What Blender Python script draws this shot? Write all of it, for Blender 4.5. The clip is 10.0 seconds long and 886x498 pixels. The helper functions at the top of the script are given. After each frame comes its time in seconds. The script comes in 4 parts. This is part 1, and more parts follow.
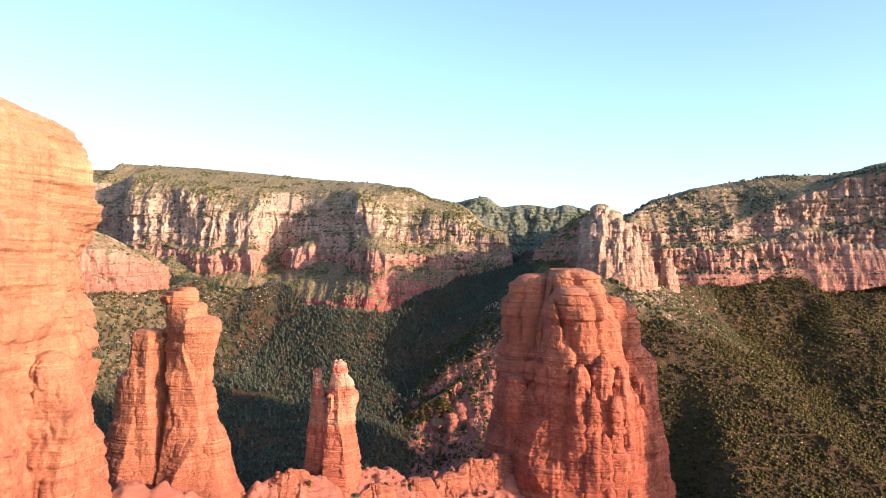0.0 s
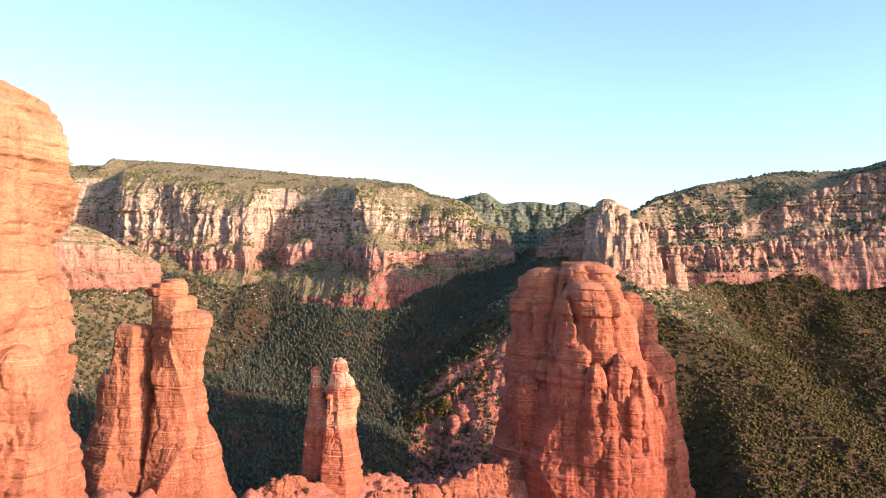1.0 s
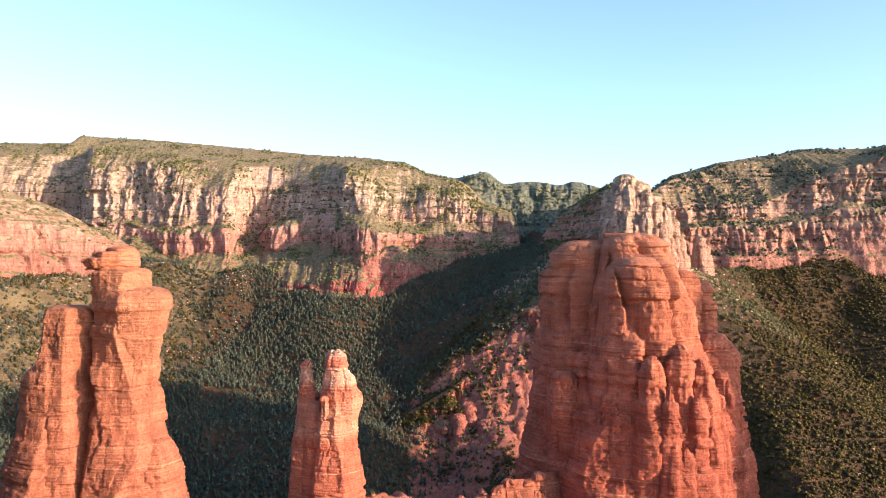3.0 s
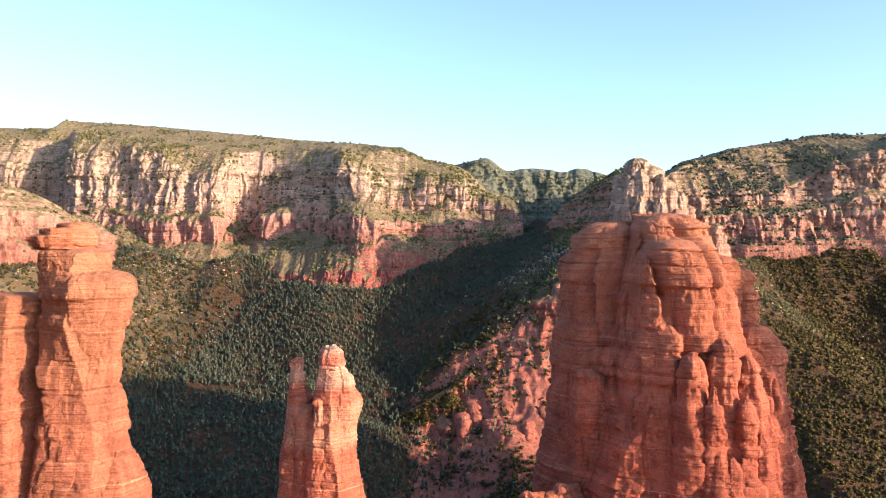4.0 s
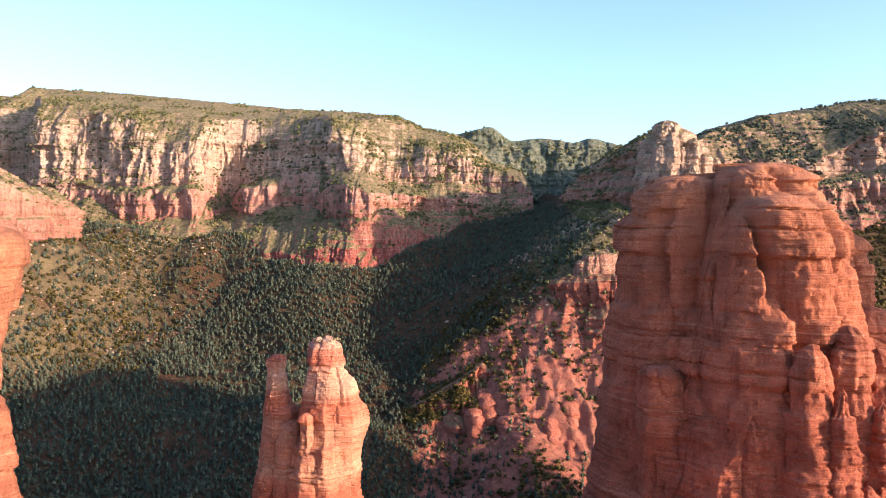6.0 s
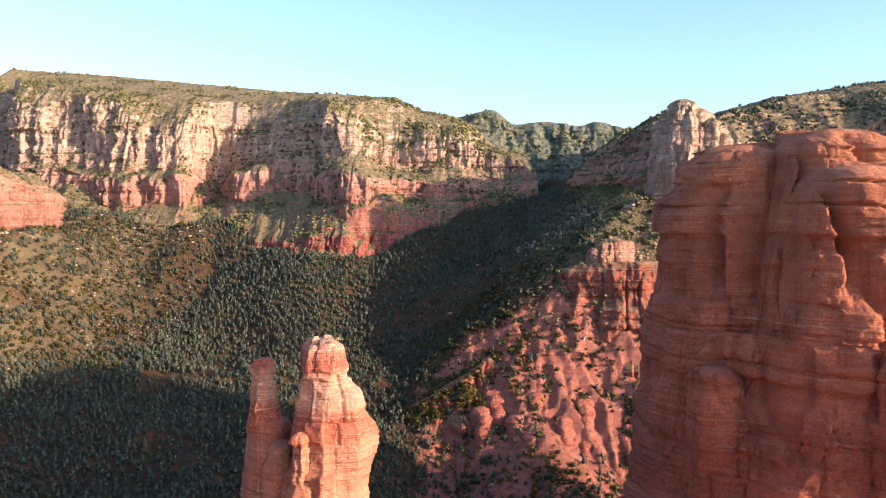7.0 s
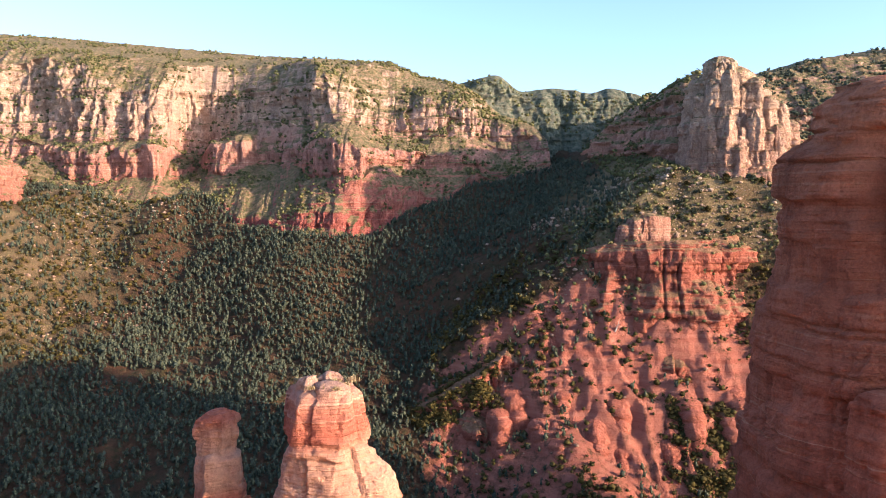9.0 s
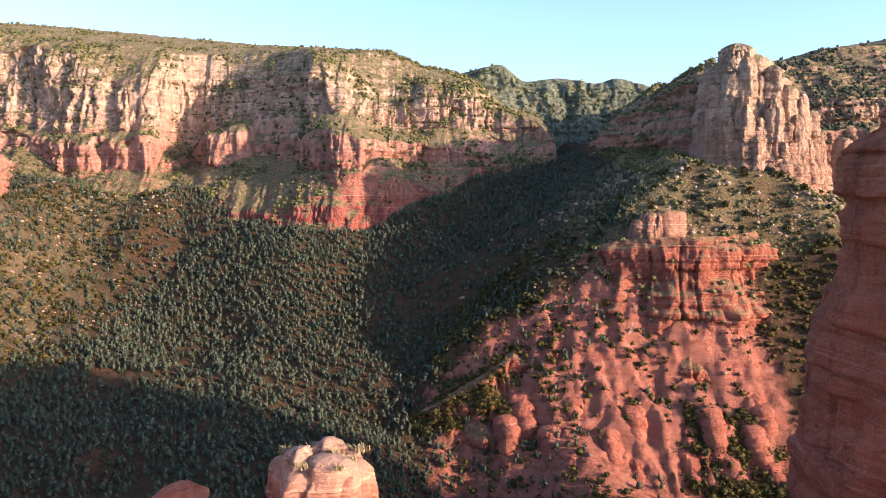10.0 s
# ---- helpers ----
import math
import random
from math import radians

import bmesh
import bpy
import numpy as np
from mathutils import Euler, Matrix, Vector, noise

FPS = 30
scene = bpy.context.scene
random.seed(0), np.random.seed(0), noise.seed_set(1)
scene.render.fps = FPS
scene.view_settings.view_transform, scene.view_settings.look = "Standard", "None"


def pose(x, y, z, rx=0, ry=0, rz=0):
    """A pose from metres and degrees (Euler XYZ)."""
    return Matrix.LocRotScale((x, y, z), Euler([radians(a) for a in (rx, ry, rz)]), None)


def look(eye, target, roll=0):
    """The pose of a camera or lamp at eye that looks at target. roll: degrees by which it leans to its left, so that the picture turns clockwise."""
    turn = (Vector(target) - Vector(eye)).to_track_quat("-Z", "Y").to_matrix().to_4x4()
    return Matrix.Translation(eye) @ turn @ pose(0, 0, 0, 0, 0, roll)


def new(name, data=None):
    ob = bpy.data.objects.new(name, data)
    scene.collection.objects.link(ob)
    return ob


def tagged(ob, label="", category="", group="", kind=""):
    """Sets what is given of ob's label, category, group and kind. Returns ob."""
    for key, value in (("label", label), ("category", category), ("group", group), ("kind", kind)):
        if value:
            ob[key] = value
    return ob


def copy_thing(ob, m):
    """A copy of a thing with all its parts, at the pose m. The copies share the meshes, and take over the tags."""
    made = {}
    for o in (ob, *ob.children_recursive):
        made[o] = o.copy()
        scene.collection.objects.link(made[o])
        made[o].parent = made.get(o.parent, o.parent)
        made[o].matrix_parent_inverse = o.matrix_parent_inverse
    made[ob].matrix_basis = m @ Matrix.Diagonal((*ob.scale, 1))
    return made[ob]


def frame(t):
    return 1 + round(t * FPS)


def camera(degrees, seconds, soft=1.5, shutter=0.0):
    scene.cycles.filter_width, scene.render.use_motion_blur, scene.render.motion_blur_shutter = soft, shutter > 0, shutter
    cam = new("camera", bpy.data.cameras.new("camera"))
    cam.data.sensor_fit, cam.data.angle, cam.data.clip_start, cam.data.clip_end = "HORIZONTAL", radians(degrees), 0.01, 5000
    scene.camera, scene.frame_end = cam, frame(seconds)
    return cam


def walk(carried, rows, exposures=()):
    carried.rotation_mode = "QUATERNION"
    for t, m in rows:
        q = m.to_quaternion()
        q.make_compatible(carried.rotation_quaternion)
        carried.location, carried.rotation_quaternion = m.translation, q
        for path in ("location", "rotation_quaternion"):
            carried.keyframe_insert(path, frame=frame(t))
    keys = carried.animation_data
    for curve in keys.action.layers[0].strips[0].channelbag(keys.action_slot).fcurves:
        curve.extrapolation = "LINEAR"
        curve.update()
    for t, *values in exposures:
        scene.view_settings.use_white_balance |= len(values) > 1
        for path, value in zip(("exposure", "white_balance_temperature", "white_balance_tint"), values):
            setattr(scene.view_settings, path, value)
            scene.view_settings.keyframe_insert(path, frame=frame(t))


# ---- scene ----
cam = camera(59.99, 10.0, soft=0.5)

PATH = [
    (0, look((-0.00, 0.00, 0.00), (0.00, 99.98, 2.05), -0.21)),
    (0.5, look((-2.68, 11.48, -2.20), (-2.41, 111.45, -0.02), -0.14)),
    (1, look((-5.30, 23.33, -4.14), (-4.68, 123.30, -1.92), -0.07)),
    (1.5, look((-8.52, 37.85, -5.91), (-7.46, 137.82, -3.86), -0.04)),
    (2, look((-12.03, 54.95, -8.26), (-10.36, 154.92, -6.38), -0.02)),
    (2.5, look((-15.31, 72.33, -10.20), (-13.16, 172.29, -8.65), -0.02)),
    (4, look((-22.65, 126.62, -15.79), (-19.28, 226.57, -15.50), 0.09)),
    (4.5, look((-24.72, 142.73, -17.12), (-21.02, 242.66, -17.35), 0.11)),
    (5, look((-26.77, 159.50, -18.90), (-22.76, 259.41, -19.64), 0.10)),
    (5.5, look((-28.69, 176.13, -20.58), (-24.35, 276.03, -21.86), 0.11)),
    (7, look((-34.60, 223.42, -24.77), (-29.13, 323.22, -27.87), 0.04)),
    (7.5, look((-36.44, 238.87, -25.91), (-30.58, 338.63, -29.68), 0.02)),
    (8, look((-38.32, 254.63, -26.70), (-32.09, 354.33, -31.23), 0.00)),
    (8.5, look((-39.97, 268.10, -27.29), (-33.37, 367.75, -32.49), -0.01)),
    (9, look((-41.40, 280.60, -27.65), (-34.47, 380.19, -33.44), -0.01)),
    (9.5, look((-42.59, 291.28, -27.59), (-35.41, 390.82, -33.87), -0.01)),
    (10, look((-42.95, 299.87, -26.87), (-35.75, 399.38, -33.63), 0.06)),
]
walk(cam, PATH)

# ---------------------------------------------------------------- world and sun
SUN_AZ = radians(-30.0)      # from +x, turning to +y
SUN_EL = radians(14.0)
sun_way = Vector((math.cos(SUN_AZ) * math.cos(SUN_EL), math.sin(SUN_AZ) * math.cos(SUN_EL), math.sin(SUN_EL)))

world = bpy.data.worlds.new("sky")
scene.world = world
world.use_nodes = True
wn = world.node_tree
wn.nodes.clear()
sky = wn.nodes.new("ShaderNodeTexSky")
sky.sky_type, sky.sun_disc = "NISHITA", False
sky.sun_elevation, sky.sun_rotation = SUN_EL, math.pi / 2 - SUN_AZ
sky.altitude, sky.air_density, sky.dust_density, sky.ozone_density = 1400.0, 0.9, 4.0, 1.5
wbg = wn.nodes.new("ShaderNodeBackground")
wbg.inputs["Strength"].default_value = 0.15
scene.view_settings.exposure = 1.55
wout = wn.nodes.new("ShaderNodeOutputWorld")
tint = wn.nodes.new("ShaderNodeMix")
tint.data_type, tint.blend_type = "RGBA", "MULTIPLY"
tint.inputs[0].default_value, tint.inputs[7].default_value = 1.0, (0.95, 1.0, 1.10, 1)
wn.links.new(sky.outputs[0], tint.inputs[6])
wn.links.new(tint.outputs[2], wbg.inputs["Color"])
wn.links.new(wbg.outputs[0], wout.inputs["Surface"])

sun = new("sun", bpy.data.lights.new("sun", "SUN"))
sun.data.energy, sun.data.angle, sun.data.color = 3.75, radians(0.6), (1.0, 0.755, 0.575)
sun.matrix_world = look((0, 0, 300), Vector((0, 0, 300)) - sun_way)

# ---------------------------------------------------------------- noise
rng = np.random.default_rng(7)


def hash01(ix, iy, iz, seed):
    h = (ix.astype(np.int64) * 374761393 + iy.astype(np.int64) * 668265263 + iz.astype(np.int64) * 2147483647 + seed * 1274126177) & 0xFFFFFFFF
    h = ((h ^ (h >> 13)) * 1274126177) & 0xFFFFFFFF
    h = ((h ^ (h >> 15)) * 2246822519) & 0xFFFFFFFF
    return ((h ^ (h >> 16)) & 0xFFFFFF) / 8388608.0 - 1.0


def vnoise(x, y, z, seed=0):
    """Smooth value noise between -1 and 1."""
    fx, fy, fz = np.floor(x), np.floor(y), np.floor(z)
    tx, ty, tz = x - fx, y - fy, z - fz
    tx, ty, tz = (t * t * t * (t * (t * 6 - 15) + 10) for t in (tx, ty, tz))
    ix, iy, iz = fx.astype(np.int64), fy.astype(np.int64), fz.astype(np.int64)
    out = 0
    for a, wx in ((0, 1 - tx), (1, tx)):
        for b, wy in ((0, 1 - ty), (1, ty)):
            for c, wz in ((0, 1 - tz), (1, tz)):
                out = out + wx * wy * wz * hash01(ix + a, iy + b, iz + c, seed)
    return out


def fbm(x, y, z, size, octaves=4, seed=0, gain=0.5):
    x, y, z = np.broadcast_arrays(np.asarray(x, float), np.asarray(y, float), np.asarray(z, float))
    out, amp, f = 0, 1.0, 1.0 / size
    for k in range(octaves):
        out = out + amp * vnoise(x * f + 17.3 * k, y * f - 9.1 * k, z * f + 4.7 * k, seed + k)
        amp, f = amp * gain, f * 2.03
    return out


def ridged(x, y, z, size, octaves=3, seed=0):
    out, amp, f = 0, 1.0, 1.0 / size
    for k in range(octaves):
        out = out + amp * (1 - np.abs(vnoise(x * f + 11.1 * k, y * f + 5.3 * k, z * f - 7.7 * k, seed + k)) * 2)
        amp, f = amp * 0.5, f * 2.1
    return out


def smooth(a, b, x):
    t = np.clip((x - a) / (b - a), 0, 1)
    return t * t * (3 - 2 * t)


# beds of sandstone: the same ledges at the same height all over the place
bed_rng = np.random.default_rng(3)
bed_edges = np.concatenate([[-260.0], -260 + np.cumsum(0.7 + 6.5 * bed_rng.random(140) ** 1.6)])
bed_out = bed_rng.uniform(-1, 1, len(bed_edges))


def beds(z):
    """How far the bed at the height z stands out, -1 to 1, with a rounded lip and a narrow groove at each joint."""
    i = np.clip(np.searchsorted(bed_edges, z) - 1, 0, len(bed_edges) - 2)
    lo, hi = bed_edges[i], bed_edges[i + 1]
    d = np.minimum(z - lo, hi - z)
    return bed_out[i] * smooth(0, 0.5, d) - 0.4 * (1 - smooth(0.0, 0.4, d))


def blocks(u, z, width, seed):
    """Blocks between upright joints, each bed cut on its own: -1 to 1."""
    i = np.clip(np.searchsorted(bed_edges, z) - 1, 0, len(bed_edges) - 2)
    zero = np.zeros_like(i)
    big = i // 2
    j = np.floor(u / (width * (1 + 0.5 * hash01(i, zero, zero, seed))) + 7.0 * hash01(i, zero + 1, zero, seed))
    k = np.floor(u / (width * 2.7 * (1 + 0.4 * hash01(big, zero, zero, seed + 1))) + 5.0 * hash01(big, zero + 1, zero, seed + 1))
    return 0.5 * hash01(i, j, zero, seed + 2) + 0.6 * hash01(big, k, zero, seed + 3)


# ---------------------------------------------------------------- mesh helpers
def grid_mesh(name, V, closed=False, cap=False):
    """A mesh from a grid of points V[row, column, 3]; closed joins the last column to the first."""
    nr, nc = V.shape[:2]
    idx = np.arange(nr * nc).reshape(nr, nc)
    nxt = np.roll(idx, -1, axis=1) if closed else idx[:, 1:]
    cur = idx if closed else idx[:, :-1]
    quads = np.stack([cur[:-1], nxt[:-1], nxt[1:], cur[1:]], -1).reshape(-1, 4)
    me = bpy.data.meshes.new(name)
    n = len(quads)
    me.vertices.add(nr * nc)
    me.vertices.foreach_set("co", V.reshape(-1).astype(np.float32))
    extra = 1 if cap else 0
    me.loops.add(n * 4 + (nc if cap else 0))
    loops = quads.reshape(-1)
    starts = np.arange(n) * 4
    if cap:
        loops = np.concatenate([loops, idx[-1]])
        starts = np.concatenate([starts, [n * 4]])
    me.polygons.add(n + extra)
    me.loops.foreach_set("vertex_index", loops.astype(np.int32))
    me.polygons.foreach_set("loop_start", starts.astype(np.int32))
    me.update(calc_edges=True)
    me.validate()
    return me


def tri_mesh(name, V, T):
    me = bpy.data.meshes.new(name)
    me.vertices.add(len(V))
    me.vertices.foreach_set("co", np.asarray(V, np.float32).reshape(-1))
    me.loops.add(len(T) * 3)
    me.loops.foreach_set("vertex_index", np.asarray(T, np.int32).reshape(-1))
    me.polygons.add(len(T))
    me.polygons.foreach_set("loop_start", (np.arange(len(T)) * 3).astype(np.int32))
    me.update(calc_edges=True)
    return me


def link(name, me, material, parent=None, label="", category="", kind="", group="", soft=False):
    ob = new(name, me)
    me.materials.append(material)
    if soft:
        me.polygons.foreach_set("use_smooth", np.ones(len(me.polygons), bool))
    if parent is not None:
        ob.parent = parent
    return tagged(ob, label, category, group, kind)


# ---------------------------------------------------------------- materials
def nodes(name):
    m = bpy.data.materials.new(name)
    m.use_nodes = True
    nt = m.node_tree
    bsdf = nt.nodes["Principled BSDF"]
    bsdf.inputs["Specular IOR Level"].default_value = 0.2
    return m, nt, bsdf


def node(nt, kind, **values):
    n = nt.nodes.new(kind)
    for k, v in values.items():
        n.inputs[k.replace("_", " ")].default_value = v
    return n


def ramp(nt, src, stops):
    r = nt.nodes.new("ShaderNodeValToRGB")
    e = r.color_ramp.elements
    while len(e) < len(stops):
        e.new(0.5)
    for el, (p, c) in zip(e, stops):
        el.position, el.color = p, (*c, 1)
    nt.links.new(src, r.inputs[0])
    return r.outputs[0]


def math_node(nt, op, a, b=None, c=None, clamp=False):
    n = nt.nodes.new("ShaderNodeMath")
    n.operation, n.use_clamp = op, clamp
    for i, v in enumerate((a, b, c)):
        if v is None:
            continue
        if isinstance(v, (int, float)):
            n.inputs[i].default_value = v
        else:
            nt.links.new(v, n.inputs[i])
    return n.outputs[0]


def mix(nt, fac, a, b, blend="MIX"):
    n = nt.nodes.new("ShaderNodeMix")
    n.data_type, n.blend_type = "RGBA", blend
    for s, v in ((0, fac), (6, a), (7, b)):
        if isinstance(v, (int, float)):
            n.inputs[s].default_value = v
        elif isinstance(v, tuple):
            n.inputs[s].default_value = (*v, 1)
        else:
            nt.links.new(v, n.inputs[s])
    return n.outputs[2]


def noise_tex(nt, vec, scale, detail=6.0, rough=0.6, dist=0.0):
    n = nt.nodes.new("ShaderNodeTexNoise")
    n.inputs["Scale"].default_value, n.inputs["Detail"].default_value = scale, detail
    n.inputs["Roughness"].default_value, n.inputs["Distortion"].default_value = rough, dist
    nt.links.new(vec, n.inputs["Vector"])
    return n.outputs[0]


def mapped(nt, pos, scale):
    m = nt.nodes.new("ShaderNodeMapping")
    m.inputs["Scale"].default_value = scale
    nt.links.new(pos, m.inputs["Vector"])
    return m.outputs[0]


def bump(nt, bsdf, layers):
    last = None
    for h, strength, dist in layers:
        b = nt.nodes.new("ShaderNodeBump")
        b.inputs["Strength"].default_value, b.inputs["Distance"].default_value = strength, dist
        nt.links.new(h, b.inputs["Height"])
        if last is not None:
            nt.links.new(last, b.inputs["Normal"])
        last = b.outputs[0]
    nt.links.new(last, bsdf.inputs["Normal"])


def rock_material(name, stops, low, high, cream, varnish, scrub=0.0, fine=1.0, relief=1.0, sway=22.0):
    """Bedded sandstone: colour by height between low and high metres, thin pale beds, dark run-off streaks, grain and grit; scrub on its ledges."""
    m, nt, bsdf = nodes(name)
    geo = nt.nodes.new("ShaderNodeNewGeometry")
    pos = geo.outputs["Position"]
    sep = nt.nodes.new("ShaderNodeSeparateXYZ")
    nt.links.new(pos, sep.inputs[0])
    wob = noise_tex(nt, pos, 0.02, 4)
    z = math_node(nt, "MULTIPLY_ADD", wob, sway, math_node(nt, "SUBTRACT", sep.outputs[2], 0.5 * sway))
    base = ramp(nt, math_node(nt, "DIVIDE", math_node(nt, "SUBTRACT", z, low), high - low), stops)
    # beds: noise stretched flat, so that it changes with height only
    band = noise_tex(nt, mapped(nt, pos, (0.006, 0.006, 0.22)), 1.0, 5, 0.7)
    thin = noise_tex(nt, mapped(nt, pos, (0.012, 0.012, 1.1)), 1.0, 4, 0.65)
    col = mix(nt, math_node(nt, "MULTIPLY", ramp(nt, band, [(0.40, (0, 0, 0)), (0.60, (1, 1, 1))]), 0.55), base, mix(nt, 1.0, base, (0.72, 0.62, 0.60), "MULTIPLY"))
    col = mix(nt, math_node(nt, "MULTIPLY", ramp(nt, thin, [(0.60, (0, 0, 0)), (0.68, (1, 1, 1))]), 0.45), col, cream)
    # run-off streaks
    streak = noise_tex(nt, mapped(nt, pos, (0.30, 0.30, 0.014)), 1.0, 5, 0.7)
    col = mix(nt, math_node(nt, "MULTIPLY", ramp(nt, streak, [(0.50, (0, 0, 0)), (0.68, (1, 1, 1))]), varnish), col, mix(nt, 1.0, col, (0.42, 0.33, 0.33), "MULTIPLY"))
    blotch = noise_tex(nt, pos, 0.09, 6, 0.65)
    col = mix(nt, 0.8, col, ramp(nt, blotch, [(0.3, (0.72, 0.70, 0.70)), (0.7, (1.25, 1.24, 1.22))]), "MULTIPLY")
    grit = noise_tex(nt, pos, 1.3 * fine, 8, 0.75)
    col = mix(nt, 0.8, col, ramp(nt, grit, [(0.3, (0.62, 0.60, 0.60)), (0.7, (1.4, 1.4, 1.38))]), "MULTIPLY")
    if scrub:
        up = nt.nodes.new("ShaderNodeSeparateXYZ")
        nt.links.new(geo.outputs["Normal"], up.inputs[0])
        patch = noise_tex(nt, pos, 0.16, 5, 0.8)
        flat = math_node(nt, "MULTIPLY_ADD", patch, 1.5, math_node(nt, "SUBTRACT", up.outputs[2], 1.20))
        soil = mix(nt, ramp(nt, noise_tex(nt, pos, 0.35, 5, 0.7), [(0.42, (0, 0, 0)), (0.56, (1, 1, 1))]), (0.29, 0.20, 0.115), (0.120, 0.118, 0.050))
        col = mix(nt, math_node(nt, "MULTIPLY", ramp(nt, flat, [(0.0, (0, 0, 0)), (0.22, (1, 1, 1))]), scrub), col, soil)
    nt.links.new(col, bsdf.inputs["Base Color"])
    bsdf.inputs["Roughness"].default_value = 0.92
    cracks = []
    for size, squash in ((0.22 * fine, 0.5), (0.75 * fine, 1.6)):
        crack = nt.nodes.new("ShaderNodeTexVoronoi")
        crack.feature = "DISTANCE_TO_EDGE"
        crack.inputs["Scale"].default_value = size
        wander = nt.nodes.new("ShaderNodeVectorMath")
        wander.operation = "MULTIPLY_ADD"
        wander.inputs[1].default_value = (2.2, 2.2, 2.2)
        n3 = nt.nodes.new("ShaderNodeTexNoise")
        n3.inputs["Scale"].default_value = 0.3 * fine
        nt.links.new(pos, n3.inputs["Vector"])
        nt.links.new(n3.outputs["Color"], wander.inputs[0])
        nt.links.new(mapped(nt, pos, (1, 1, squash)), wander.inputs[2])
        nt.links.new(wander.outputs[0], crack.inputs["Vector"])
        cracks.append(ramp(nt, crack.outputs["Distance"], [(0.0, (0, 0, 0)), (0.09, (1, 1, 1))]))
    bump(nt, bsdf, [(cracks[0], 0.45 * relief, 0.9), (cracks[1], 0.35 * relief, 0.4), (thin, 0.8, 1.0), (band, 0.5, 2.0), (noise_tex(nt, pos, 0.35 * fine, 8, 0.72), relief, 2.4 * relief), (grit, 0.8 * relief, 0.5)])
    return m


RED = [(0.0, (0.32, 0.105, 0.064)), (0.35, (0.38, 0.142, 0.084)), (0.55, (0.42, 0.182, 0.104)), (0.72, (0.44, 0.215, 0.122)), (1.0, (0.46, 0.265, 0.150))]
FAR = [(0.0, (0.34, 0.075, 0.06)), (0.30, (0.39, 0.125, 0.10)), (0.44, (0.47, 0.205, 0.155)), (0.58, (0.54, 0.285, 0.22)), (0.75, (0.58, 0.40, 0.31)), (1.0, (0.50, 0.36, 0.27))]
rock_red = rock_material("red_sandstone", RED, -120.0, 60.0, (0.58, 0.33, 0.195), 0.5, relief=0.7, sway=10.0)
rock_butte_mat = rock_material("dark_red_sandstone", [(p, (c[0] * 0.97, c[1] * 0.78, c[2] * 0.78)) for p, c in RED], -120.0, 30.0, (0.52, 0.28, 0.18), 0.6, fine=1.6, relief=0.6, sway=8.0)
rock_pink = rock_material("pink_sandstone", [(0.0, (0.44, 0.14, 0.095)), (0.5, (0.48, 0.17, 0.115)), (1.0, (0.52, 0.22, 0.155))], -160.0, -40.0, (0.58, 0.36, 0.27), 0.35)
rock_slope_mat = rock_material("brick_red_sandstone", [(0.0, (0.35, 0.105, 0.070)), (0.5, (0.38, 0.125, 0.084)), (1.0, (0.37, 0.122, 0.082))], -160.0, -60.0, (0.55, 0.29, 0.21), 0.35, scrub=0.6, relief=0.8)
rock_pale = rock_material("pale_sandstone", [(0.0, (0.40, 0.24, 0.17)), (0.6, (0.50, 0.34, 0.25)), (1.0, (0.56, 0.43, 0.33))], -150.0, -10.0, (0.6, 0.47, 0.36), 0.3)
rock_peak_mat = rock_material("cream_sandstone", [(0.0, (0.44, 0.22, 0.16)), (0.35, (0.52, 0.31, 0.23)), (0.7, (0.56, 0.40, 0.30)), (1.0, (0.48, 0.37, 0.27))], -50.0, 70.0, (0.6, 0.46, 0.35), 0.55, scrub=0.8)
SPIRE = [(0.0, (0.42, 0.14, 0.085)), (0.50, (0.46, 0.17, 0.10)), (0.54, (0.58, 0.33, 0.21)), (0.60, (0.52, 0.24, 0.145)), (0.66, (0.57, 0.31, 0.20)), (0.70, (0.47, 0.17, 0.10)), (0.745, (0.48, 0.18, 0.11)), (0.765, (0.60, 0.38, 0.26)), (0.82, (0.58, 0.35, 0.24)), (0.84, (0.46, 0.17, 0.11)), (0.87, (0.50, 0.22, 0.15)), (0.90, (0.52, 0.37, 0.28))]
rock_spire_mat = rock_material("cream_topped_sandstone", [(p, (c[0] * 0.88, c[1] * 0.78, c[2] * 0.78)) for p, c in SPIRE], -110.0, -36.0, (0.62, 0.42, 0.30), 0.25, fine=1.6, relief=0.5, sway=5.0)
rock_buff = rock_material("buff_sandstone", [(p, (c[0] * 0.86, c[1] * 0.80, c[2] * 0.78)) for p, c in FAR], -140.0, 95.0, (0.52, 0.36, 0.26), 0.8, scrub=0.95, fine=0.85)
rock_far = rock_material("banded_sandstone", FAR, -85.0, 85.0, (0.58, 0.41, 0.30), 0.8, scrub=0.95, fine=0.85)


